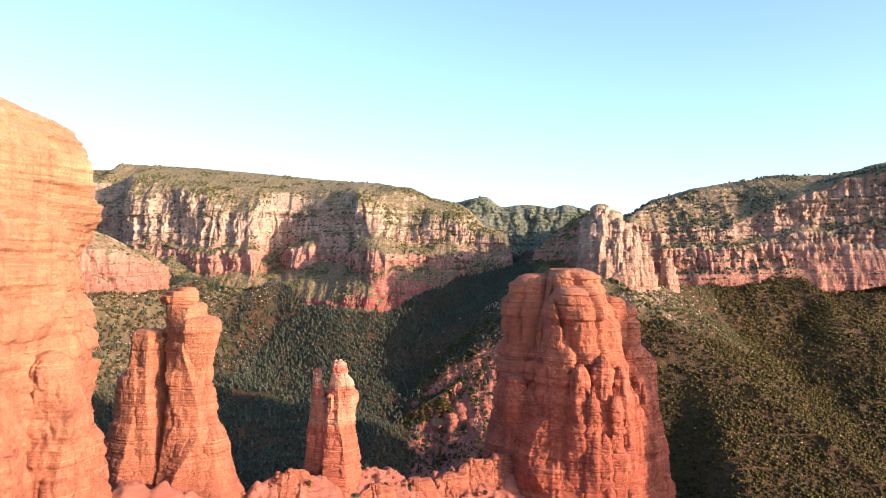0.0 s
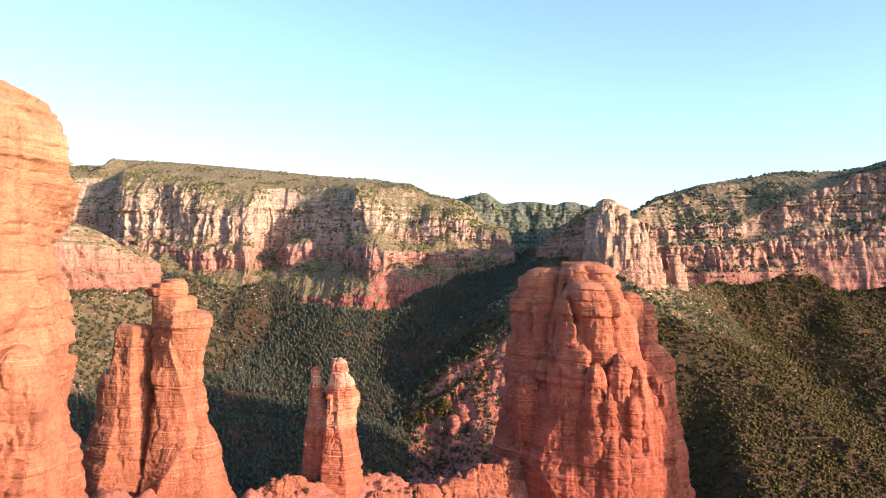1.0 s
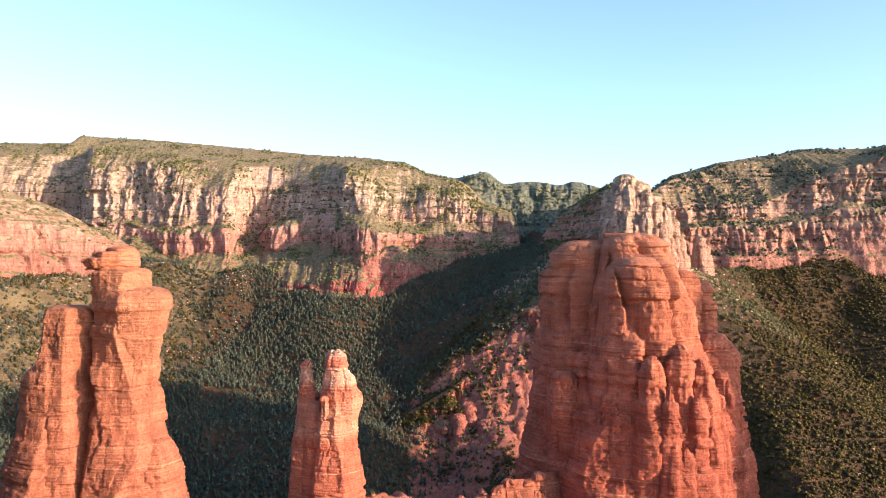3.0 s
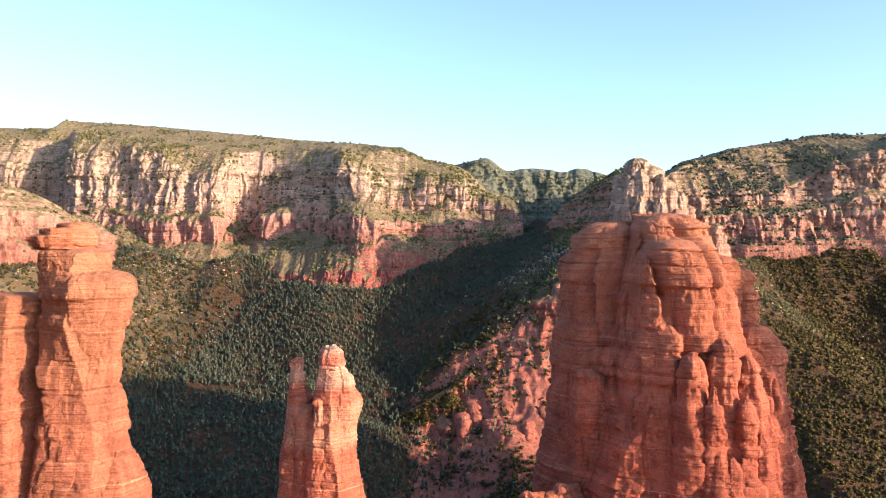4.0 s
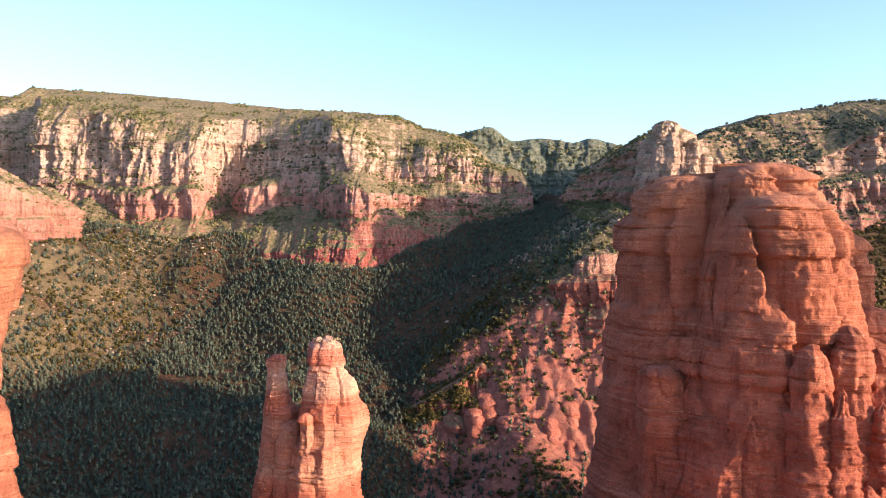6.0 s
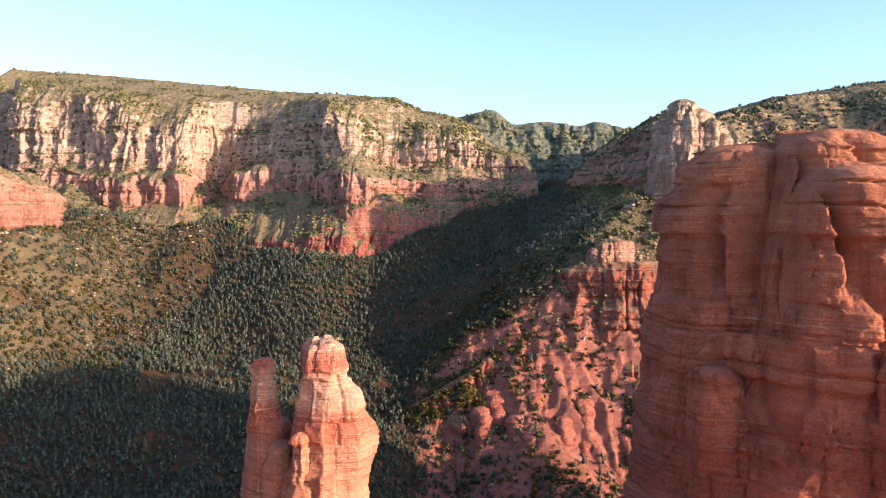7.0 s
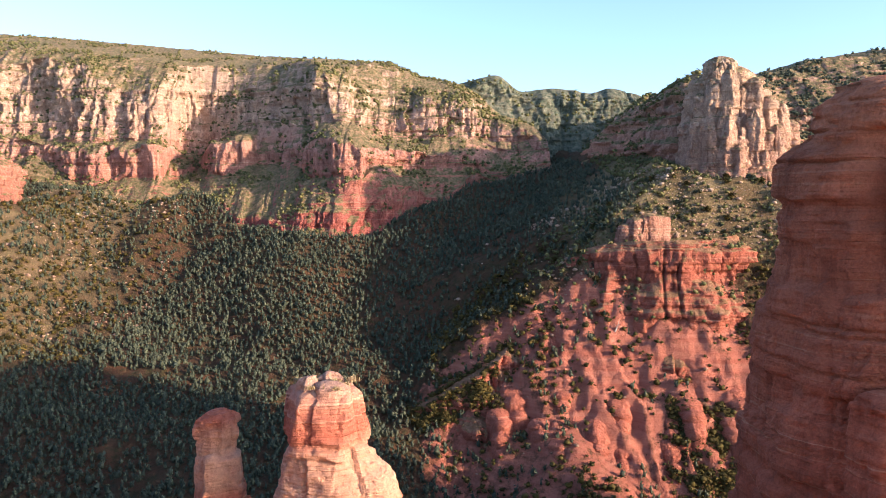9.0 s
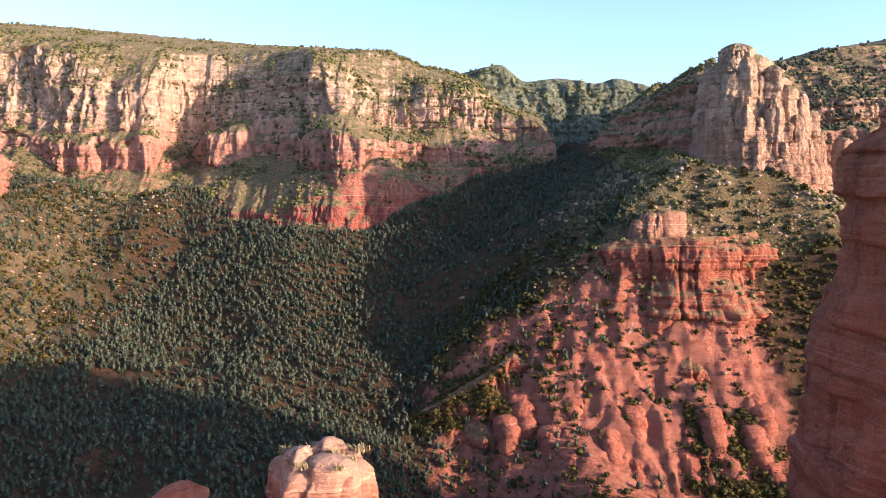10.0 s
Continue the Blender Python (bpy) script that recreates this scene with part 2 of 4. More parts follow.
def ground_material(name, one, two, brush):
    """Soil with pale stones and dry scrub; bare red rock where the ground says so."""
    m, nt, bsdf = nodes(name)
    geo = nt.nodes.new("ShaderNodeNewGeometry")
    pos = geo.outputs["Position"]
    a = noise_tex(nt, pos, 0.03, 6, 0.65)
    b = noise_tex(nt, pos, 0.25, 7, 0.75)
    c = noise_tex(nt, pos, 1.4, 6, 0.75)
    col = mix(nt, ramp(nt, a, [(0.38, (0, 0, 0)), (0.62, (1, 1, 1))]), one, two)
    col = mix(nt, ramp(nt, b, [(0.46, (0, 0, 0)), (0.60, (1, 1, 1))]), col, brush)
    col = mix(nt, ramp(nt, c, [(0.67, (0, 0, 0)), (0.74, (1, 1, 1))]), col, (0.34, 0.21, 0.14))
    up = nt.nodes.new("ShaderNodeAttribute")
    up.attribute_name = "bare"
    steep = math_node(nt, "MULTIPLY_ADD", b, 0.9, math_node(nt, "SUBTRACT", up.outputs["Fac"], 0.95))
    bare = mix(nt, ramp(nt, noise_tex(nt, mapped(nt, pos, (0.02, 0.02, 0.6)), 1.0, 5, 0.7), [(0.35, (0, 0, 0)), (0.65, (1, 1, 1))]), (0.36, 0.112, 0.076), (0.45, 0.175, 0.12))
    col = mix(nt, ramp(nt, steep, [(0.25, (0, 0, 0)), (0.42, (1, 1, 1))]), col, bare)
    dry = nt.nodes.new("ShaderNodeAttribute")
    dry.attribute_name = "dry"
    tan = mix(nt, ramp(nt, c, [(0.42, (0, 0, 0)), (0.58, (1, 1, 1))]), (0.30, 0.205, 0.115), (0.185, 0.15, 0.07))
    col = mix(nt, math_node(nt, "MULTIPLY", dry.outputs["Fac"], 0.9), col, tan)
    nt.links.new(col, bsdf.inputs["Base Color"])
    bsdf.inputs["Roughness"].default_value = 0.95
    bump(nt, bsdf, [(b, 1.0, 2.0), (c, 0.9, 0.7)])
    return m


def leaf_material(name, dark, light):
    m, nt, bsdf = nodes(name)
    geo = nt.nodes.new("ShaderNodeNewGeometry")
    col = mix(nt, geo.outputs["Random Per Island"], dark, light)
    n = noise_tex(nt, geo.outputs["Position"], 0.05, 4, 0.6)
    col = mix(nt, 0.8, col, ramp(nt, n, [(0.3, (0.65, 0.75, 0.7)), (0.7, (1.3, 1.15, 1.0))]), "MULTIPLY")
    nt.links.new(col, bsdf.inputs["Base Color"])
    bsdf.inputs["Roughness"].default_value = 0.8
    return m


soil = ground_material("red_soil_and_scrub", (0.105, 0.048, 0.026), (0.084, 0.050, 0.026), (0.048, 0.040, 0.017))
hill_brush = ground_material("scrub_covered_hill", (0.19, 0.18, 0.13), (0.15, 0.155, 0.11), (0.065, 0.090, 0.062))
leaf_valley = leaf_material("juniper_leaves", (0.040, 0.054, 0.043), (0.080, 0.092, 0.062))
leaf_ledge = leaf_material("ledge_scrub_leaves", (0.062, 0.070, 0.032), (0.160, 0.152, 0.064))
leaf_dry = leaf_material("dry_scrub_leaves", (0.030, 0.026, 0.008), (0.098, 0.074, 0.019))
bark, _nt, _b = nodes("juniper_bark")
_n = noise_tex(_nt, _nt.nodes.new("ShaderNodeNewGeometry").outputs["Position"], 6.0)
_nt.links.new(ramp(_nt, _n, [(0.3, (0.09, 0.06, 0.045)), (0.7, (0.2, 0.15, 0.12))]), _b.inputs["Base Color"])
_b.inputs["Roughness"].default_value = 0.9


# ---------------------------------------------------------------- the lie of the land
def crest(x, y, pts, left, right, round_=6.0):
    """Height of a ridge along the line of points (x, y, z); left and right of the line it falls by so much a metre."""
    best = np.full(x.shape, 1e9)
    out = np.full(x.shape, -1e9)
    for (ax, ay, az), (bx, by, bz) in zip(pts[:-1], pts[1:]):
        ux, uy = bx - ax, by - ay
        L2 = ux * ux + uy * uy
        s = np.clip(((x - ax) * ux + (y - ay) * uy) / L2, 0, 1)
        dx, dy = x - (ax + s * ux), y - (ay + s * uy)
        d = np.hypot(dx, dy)
        side = (ux * dy - uy * dx) / math.sqrt(L2) / (d + 0.5)
        fall = right + (left - right) * smooth(-1, 1, side)
        h = az + s * (bz - az) - fall * (np.sqrt(d * d + round_ * round_) - round_)
        out = np.maximum(out, h)
    return out


def softmax(a, b, k=6.0):
    m = np.maximum(a, b)
    return m + k * np.log1p(np.exp(-np.abs(a - b) / k))


MAIN_RIDGE = [(196, 705, -18), (150, 702, -14), (128, 745, -2), (112, 800, 0), (98, 860, -2), (85, 930, 0)]
SPUR = [(160, 676, -30), (103, 666, -38), (62, 664, -48), (39, 661, -63), (12, 658, -79), (-8, 656, -95), (-30, 655, -111), (-56, 662, -124), (-88, 690, -131)]
RIGHT_FOOT = [(196, 715, -20), (250, 748, -22), (330, 752, -26), (420, 745, -20), (520, 740, -10)]
RIGHT_SPUR = [(345, 764, 0), (362, 722, -36), (390, 680, -76), (412, 655, -101), (460, 590, -160), (520, 500, -220)]
SADDLE = [(-190, 230, -60), (-140, 270, -75), (-95, 316, -90), (-47, 346, -94), (-12, 372, -99), (30, 392, -100), (75, 400, -96), (110, 425, -120)]
LEFT_TALUS = [(-520, 640, -14), (-400, 690, -24), (-305, 785, -30), (-285, 840, -26), (-262, 890, -16)]
FAR_FOOT = [(-520, 940, 4), (-370, 903, 0), (-328, 888, -8), (-255, 850, -25), (-198, 842, -25), (-179, 858, -20), (-137, 806, -43), (-98, 784, -45), (-45, 777, -53), (-23, 799, -33), (1, 819, -23), (22, 831, -12), (76, 824, -4)]
RIDGE_TOP = [(150, 690, -14), (128, 745, -2), (112, 800, 6), (102, 860, 14), (98, 930, 16)]
WALL_FOOT = [(-330, 150, -20), (-200, 225, -50), (-170, 280, -74)]
# unseen crest added beside the way to keep low sun off the valley floor
SHADE_CREST = [(405, 235, 78), (402, 290, 76), (402, 322, 70)]


def ground_height(x, y, fine=True):
    yy = np.array([-600, 300, 420, 500, 560, 620, 660, 725, 820, 900, 1000, 1500])
    zz = np.array([-210, -175, -165, -150, -138, -124, -114, -103, -84, -62, -50, -50])
    h = np.interp(y, yy, zz)
    h = h - smooth(60, 240, x) * smooth(740, 600, y) * 110 - 34 * smooth(-62, 5, x) * smooth(650, 600, y) * smooth(430, 480, y)
    h = h + 0.06 * np.clip(-150 - x, 0, 400) + fbm(x, y, 0 * x, 90, 3, 21) * 5
    h = softmax(h, crest(x, y, MAIN_RIDGE, 0.74, 0.85, 10) - 34 * smooth(672, 630, y) * smooth(30, 80, x) * smooth(205, 160, x))
    # the ridge's long wooded flank towards the valley
    flank = np.minimum(-41 + 0.577 * (x - 62) + 0.289 * (y - 664), np.minimum(-45 + 1.3 * (y - 664) + 0.3 * (x - 62), -45 + 0.85 * (x - 62) + 0.75 * (y - 664)))
    flank = np.minimum(flank, -62 + 0.6 * (x + 12) + 0.12 * (y - 767)) - 2
    h = softmax(h, np.minimum(flank, crest(x, y, RIDGE_TOP, 0.0, 0.85, 8)), 4)
    front = crest(x, y, SPUR, 1.2, 0.75, 5)
    # ribs of bare rock that run down the spur's face
    face = smooth(664, 630, y) * smooth(-40, 10, x) * smooth(210, 160, x)
    rib = ridged(x + 0.25 * y + 4 * fbm(x, y, 0 * x, 20, 2, 77), y * 0.22, 0 * x, 13, 2, 71) - 0.7
    h = softmax(h, front + face * rib * 4.5, 5)
    h = softmax(h, crest(x, y, RIGHT_FOOT, 0.3, 1.0, 8))
    h = softmax(h, crest(x, y, RIGHT_SPUR, 0.6, 0.85, 6))
    rocky = ridged(x, y, 0 * x, 17, 4, 61) - 1.0
    sad = crest(x, y, SADDLE, 0.95, 0.8, 6)
    h = softmax(h, sad + 3.6 * rocky, 4)
    h = softmax(h, crest(x, y, LEFT_TALUS, 0.4, 0.62, 10))
    h = softmax(h, crest(x, y, FAR_FOOT, 0.5, 0.7, 6))
    h = softmax(h, crest(x, y, WALL_FOOT, 0.6, 0.9, 8))
    # the added crest, out of view, only casts shade
    h = softmax(h, crest(x, y, SHADE_CREST, 4.0, 4.0, 10))
    # gullies that run down the slopes
    h = h + (ridged(x, y, 0 * x, 46, 3, 31) - 0.8) * 2.2
    if fine:
        h = h + fbm(x, y, 0 * x, 12, 4, 41) * 1.3
        stony = np.maximum(smooth(10, 2, h - front) * smooth(664, 648, y), smooth(16, 5, h - sad) * smooth(470, 430, y))
        h = h + stony * (1.3 * (ridged(x, y, 0 * x, 7, 3, 43) - 0.9) + 0.5 * fbm(x, y, 0 * x, 2.6, 2, 44))
    return h


def bare_share(x, y, h):
    """How far bare red rock shows through the soil: on the spur and the saddle."""
    spur = smooth(9, 1, h - crest(x, y, SPUR, 1.2, 0.75, 5)) * smooth(664, 648, y) * (0.25 + 0.75 * smooth(-50, 0, x)) * smooth(162, 132, x)
    sad = smooth(14, 4, h - crest(x, y, SADDLE, 0.95, 0.8, 6)) * smooth(470, 430, y)
    foot = 0.9 * smooth(-48, -20, x) * smooth(150, 115, x) * smooth(655, 642, y) * smooth(535, 560, y)
    return np.clip(np.maximum(np.maximum(spur, foot), sad), 0, 1)


def dry_share(x, y, h):
    """How far dry grass and tan soil cover the ground: on the shoulder below the peak and on the talus across the valley."""
    patch = 0.75 + 0.5 * fbm(x, y, 0 * x, 18, 3, 57)
    shoulder = smooth(636, 656, y) * smooth(40, 75, x) * smooth(225, 190, x) * smooth(-70, -55, h) * smooth(760, 735, y)
    talus = 0.65 * smooth(-190, -235, x) * smooth(-112, -96, h) * smooth(540, 600, y)
    return np.clip(np.maximum(shoulder, talus) * patch, 0, 1)


def axis_steps(marks):
    """Grid lines: (from, to, step) stretches joined end to end."""
    out = []
    for a, b, s in marks:
        n = max(1, round((b - a) / s))
        out.extend(a + (b - a) * k / n for k in range(n))
    out.append(marks[-1][1])
    return np.array(out)


def build_ground():
    xs = axis_steps([(-4500, -1200, 300), (-1200, -600, 40), (-600, -330, 6), (-330, -120, 2.0), (-120, 130, 1.25), (130, 350, 2.0), (350, 600, 5), (600, 1200, 40), (1200, 4500, 300)])
    ys = axis_steps([(-4500, -900, 300), (-900, 150, 30), (150, 280, 5), (280, 300, 2.5), (300, 410, 1.25), (410, 540, 2.0), (540, 660, 1.25), (660, 860, 2.0), (860, 1100, 6), (1100, 1500, 40), (1500, 4500, 300)])
    X, Y = np.meshgrid(xs, ys)
    Z = ground_height(X, Y)
    me = grid_mesh("ground", np.stack([X, Y, Z], -1))
    at = me.attributes.new("bare", "FLOAT", "POINT")
    at.data.foreach_set("value", bare_share(X, Y, Z).ravel().astype(np.float32))
    at = me.attributes.new("dry", "FLOAT", "POINT")
    at.data.foreach_set("value", dry_share(X, Y, Z).ravel().astype(np.float32))
    link("ground", me, soil, label="red soil and dry scrub floor and slopes of a canyon", category="ground", kind="structure", soft=True)


build_ground()


# ---------------------------------------------------------------- cliffs
def spline(pts, step):
    """Points along a smooth line through pts (rows of numbers, x and y first), about step metres apart."""
    P = np.array(pts, float)
    Q = np.vstack([2 * P[0] - P[1], P, 2 * P[-1] - P[-2]])
    out = []
    for i in range(1, len(Q) - 2):
        p0, p1, p2, p3 = Q[i - 1:i + 3]
        n = max(2, int(np.hypot(*(p2 - p1)[:2]) / step))
        t = (np.arange(n) / n)[:, None]
        out.append(0.5 * (2 * p1 + (p2 - p0) * t + (2 * p0 - 5 * p1 + 4 * p2 - p3) * t ** 2 + (3 * p1 - p0 - 3 * p2 + p3) * t ** 3))
    out.append(P[-1:])
    return np.vstack(out)


scrub_spots, cap_spots = [], []


spur_spots = []


def ledge_spots(V, seed, steep=0.62, share=0.30, bag=scrub_spots):
    """Places on the flatter faces of a rock where scrub can hold."""
    a, b = V[1:, :-1] - V[:-1, :-1], V[:-1, 1:] - V[:-1, :-1]
    n = np.cross(b, a)
    area = np.linalg.norm(n, axis=-1)
    up = np.abs(n[..., 2]) / np.maximum(area, 1e-6)
    mid = 0.25 * (V[1:, :-1] + V[:-1, :-1] + V[:-1, 1:] + V[1:, 1:])
    thick = 0.35 + 1.5 * fbm(mid[..., 0], mid[..., 1], mid[..., 2] * 0.5, 24, 3, seed + 90)
    r = np.random.default_rng(seed)
    want = np.clip(area, 0, 2.0) * 0.035 * np.clip(thick, 0, 1.4) * (up > steep) * share / 0.30
    pick = r.random(want.shape) < want
    bag.append(mid[pick])


def line_at(pts, x, soften):
    """y and z of a line of points (x, y, z) at the places x, with its corners softened over so many metres."""
    P = np.array(pts, float)
    q = np.arange(-3, 4) * soften / 3.0
    w = np.exp(-0.5 * (q / (0.5 * soften)) ** 2)
    y = sum(k * np.interp(x + d, P[:, 0], P[:, 1]) for d, k in zip(q, w)) / w.sum()
    z = sum(k * np.interp(x + d, P[:, 0], P[:, 2]) for d, k in zip(q, w)) / w.sum()
    return y, z


def escarpment(name, levels, kinds, step=0.9, dz=0.85, flute=4.0, column=13.0, jag=1.0, soften=5.0, share=0.5, seed=0, bag=scrub_spots, material=None, label=""):
    """A canyon wall in storeys. levels: lines of points (x, y, z) from the top down, all over the same stretch of x;
    kinds: for each storey between two of them how far it is a cliff (1) or a scrub slope (0)."""
    x0, x1 = max(l[0][0] for l in levels), min(l[-1][0] for l in levels)
    xs = np.linspace(x0, x1, 4000)
    mid = np.mean([line_at(l, xs, soften)[0] for l in levels[2:-1]], axis=0)
    arc = np.concatenate([[0], np.cumsum(np.hypot(np.diff(xs), np.diff(mid)))])
    u = np.arange(0, arc[-1], step)
    x = np.interp(u, arc, xs)
    zero = 0 * u
    L = []
    for i, l in enumerate(levels):
        y, z = line_at(l, x, soften)
        if 0 < i < len(levels) - 1:
            z = z + 2.2 * fbm(u, zero, zero + 9.0 * i, 26, 3, seed + i) + 1.6 * hash01(np.floor(u / 6.5 + 0.4 * vnoise(u / 9, zero, zero, seed)).astype(np.int64), zero.astype(np.int64), zero.astype(np.int64) + i, seed) * (kinds[i] if i < len(kinds) else 0)
            y = y + 3.0 * fbm(u, zero, zero + 5.0 * i, 45, 3, seed + 20 + i)
        L.append((y, z))
    slope = np.gradient(np.convolve(np.pad(mid, 150, mode="edge"), np.ones(301) / 301, "valid"), xs)
    slope = np.interp(x, xs, slope)
    nx, ny = slope / np.hypot(slope, 1), -1 / np.hypot(slope, 1)
    V, cliffs = [], []
    for k in range(len(levels) - 1):
        (ya, za), (yb, zb) = L[k], L[k + 1]
        n = max(3, int(np.mean(np.hypot(ya - yb, za - zb)) / (dz if k else 6.0)))
        for r in range(n + (k == len(levels) - 2)):
            f = r / n
            if kinds[k] > 0.5:
                # a face that leans back a little at its head and foot
                f2 = f + 0.10 * math.sin(2 * math.pi * f)
            else:
                f2 = f
            y, z = ya + (yb - ya) * f2, za + (zb - za) * f
            edge = min(f, 1 - f) * n * dz
            c = kinds[k] * min(1.0, 0.45 + edge / 5.0) if kinds[k] > 0.5 else kinds[k]
            V.append((y, z))
            cliffs.append(c)
    out = []
    for (y, z), c in zip(V, cliffs):
        bend = 5 * fbm(u, z, zero, 25, 2, seed + 5)
        fl = flute * (ridged(u + bend, z * 0.10, zero, column, 3, seed + 9) - 0.9) + 0.8 * flute * fbm(u, z * 0.3, zero, 34, 2, seed + 31)
        crk = -3.0 * np.clip(1 - np.abs(vnoise(u / 9.0 + 0.3 * vnoise(u / 9, z / 12, zero, seed), z / 70, zero, seed + 3)) * 8, 0, 1)
        crk = crk - 1.6 * np.clip(1 - np.abs(vnoise(u / 3.4 + 0.4 * vnoise(u / 5, z / 9, zero, seed), z / 36, zero, seed + 23)) * 6, 0, 1)
        led = 1.1 * beds(z + 0.6 * vnoise(u / 30, zero, zero, seed + 2))
        blk = 1.9 * blocks(u + 2 * fbm(u, z, zero, 14, 2, seed + 21), z, 6.0, seed)
        fine = 1.1 * fbm(x, y, z, 7, 4, seed + 13)
        soft = 2.6 * (ridged(u + bend, zero, z * 0.2, 30, 3, seed + 41) - 0.8) + 1.0 * fbm(u, y, zero, 8, 3, seed + 43)
        o = c * (fl + crk + jag * (led + blk) + fine) + (1 - c) * (soft + 0.55 * led)
        out.append(np.stack([x + nx * o, y + ny * o, z + (1 - c) * 0.5 * fbm(x, y, zero, 5, 3, seed + 47)], 1))
    V = np.array(out)[::-1]
    me = grid_mesh(name, V)
    ledge_spots(V, seed, 0.5, share, bag)
    return link(name, me, material or rock_far, label=label, category="mesa", kind="structure")


def cliff_wall(name, line, tiers, share=0.30, steep=0.62, bag=scrub_spots, pillow=0.0, period=21.0, jag=1.0, step=1.2, dz=1.1, alcove=10.0, flute=4.0, seed=0, depth=120.0, material=None, label=""):
    """A mesa's face. line: rim points (x, y, rim height, skyline height, foot height), the open side to the right of the line's way.
    tiers: (height, offset outwards) from the foot up, for heights below the rim; a sixth number of a rim point spreads them."""
    S = spline(line, step)
    d = np.gradient(S[:, :2], axis=0)
    d /= np.linalg.norm(d, axis=1)[:, None]
    k = max(3, int(28 / step))
    ker = np.ones(2 * k + 1) / (2 * k + 1)
    d = np.stack([np.convolve(np.pad(d[:, j], k, mode="edge"), ker, "valid") for j in (0, 1)], 1)
    N = np.stack([d[:, 1], -d[:, 0]], 1)
    N /= np.linalg.norm(N, axis=1)[:, None]
    u = np.concatenate([[0], np.cumsum(np.hypot(*np.diff(S[:, :2], axis=0).T))])
    rim, top, foot = S[:, 2], S[:, 3], S[:, 4]
    spread = S[:, 5] if S.shape[1] > 5 else 1.0
    zlo, zr = foot.min() - 12, rim.max()
    rows = max(8, int((zr - zlo) / dz))
    cap_rows, back_rows = max(6, int((top - rim).max() * 1.7 / dz)), 8
    V = []
    tz, to = np.array([t[0] for t in tiers], float), np.array([t[1] for t in tiers], float)

    def place(z, off, cliffy):
        x0, y0 = S[:, 0] + N[:, 0] * off, S[:, 1] + N[:, 1] * off
        al = alcove * (fbm(u, 0 * u, 0 * u + seed, 58, 2, seed) - 0.1) - alcove * (0.45 + 0.45 * vnoise(u / 70, z / 28, 0 * u, seed + 44)) * np.clip(1 - np.abs(vnoise(u / 36 + 0.45 * vnoise(u / 16, z / 22, 0 * u, seed), 0 * u, 0 * u + seed, seed + 41)) * 4.0, 0, 1)
        fl = flute * (ridged(u + 5 * fbm(u, z, 0 * u, 25, 2, seed + 5), z * 0.12, 0 * u, period, 3, seed + 9) - 0.9)
        crk = -2.4 * np.clip(1 - np.abs(vnoise(u / 7.0 + 0.3 * vnoise(u / 9, z / 12, 0 * u, seed), z / 60, 0 * u, seed + 3)) * 9, 0, 1)
        crk = crk - 1.3 * np.clip(1 - np.abs(vnoise(u / 2.9 + 0.5 * vnoise(u / 5, z / 7, 0 * u, seed), z / 30, 0 * u, seed + 23)) * 6, 0, 1)
        fine = 1.8 * fbm(x0, y0, z, 9, 4, seed + 13) + 0.9 * (ridged(x0, y0, z * 0.6, 7, 2, seed + 17) - 0.7)
        led = 1.3 * beds(z + 0.6 * vnoise(u / 30, 0 * u, 0 * u, seed + 2))
        blk = blocks(u + 2 * fbm(u, z, 0 * u, 14, 2, seed + 21), z, 8.0, seed) * 1.6
        o = off + al + cliffy * (fl + crk) + fine * 0.8 + jag * (0.3 + 0.7 * cliffy) * (led + blk)
        if pillow:
            # rounded slabs, row above row, with deep joints between them
            row = z / 9.5 + 0.45 * vnoise(u / 26, z / 40, 0 * u, seed + 51)
            i = np.floor(row).astype(np.int64)
            one = np.zeros_like(i)
            wide = 8.5 + 3.5 * hash01(i, one, one, seed + 52)
            col = u / wide + 5 * hash01(i, one + 1, one, seed + 53) + 0.22 * vnoise(z / 7, u / 12, 0 * u, seed + 54)
            j = np.floor(col).astype(np.int64)
            a, b = 2 * (col - j) - 1, 2 * (row - i) - 1
            high = np.clip(0.55 + 0.6 * hash01(i, j, one, seed + 55), 0.05, 1)
            o = o + pillow * smooth(-84, -104, z) * (high * np.sqrt(np.clip(1 - np.abs(a) ** 2.2, 0, 1)) * np.sqrt(np.clip(1 - np.abs(b) ** 3.5, 0, 1)) - 0.45)
        return np.stack([S[:, 0] + N[:, 0] * o, S[:, 1] + N[:, 1] * o, z], 1)

    for r in range(rows + 1):
        z = zlo + (rim - zlo) * r / rows
        off = np.interp(z + 6 * fbm(u, 0 * u, 0 * u + 3.0 * seed, 45, 3, seed + 30), tz, to) * spread + (rim - z) * 0.10
        V.append(place(z, off, 0.6 + 0.4 * smooth(0.0, 0.1, (rim - z) / 30)))
    for r in range(1, cap_rows + 1):
        s = r / cap_rows
        z = rim + (top - rim) * (s + 0.05 * np.sin(s * 25) * (1 - s))
        off = -(top - rim) * 1.35 * s
        V.append(place(z, off, 0.55 * (1 - s)))
    for r in range(1, back_rows + 1):
        s = r / back_rows
        p = place(top + 1.0 * s, -(top - rim) * 1.35 - depth * s, 0)
        p[:, 2] += fbm(p[:, 0], p[:, 1], 0 * u, 30, 3, seed) * 1.5 - 14 * s * s
        V.append(p)
    V = np.array(V)
    me = grid_mesh(name, V)
    ledge_spots(V, seed, steep, share, bag)
    return link(name, me, material or rock_far, label=label, category="mesa", kind="structure")


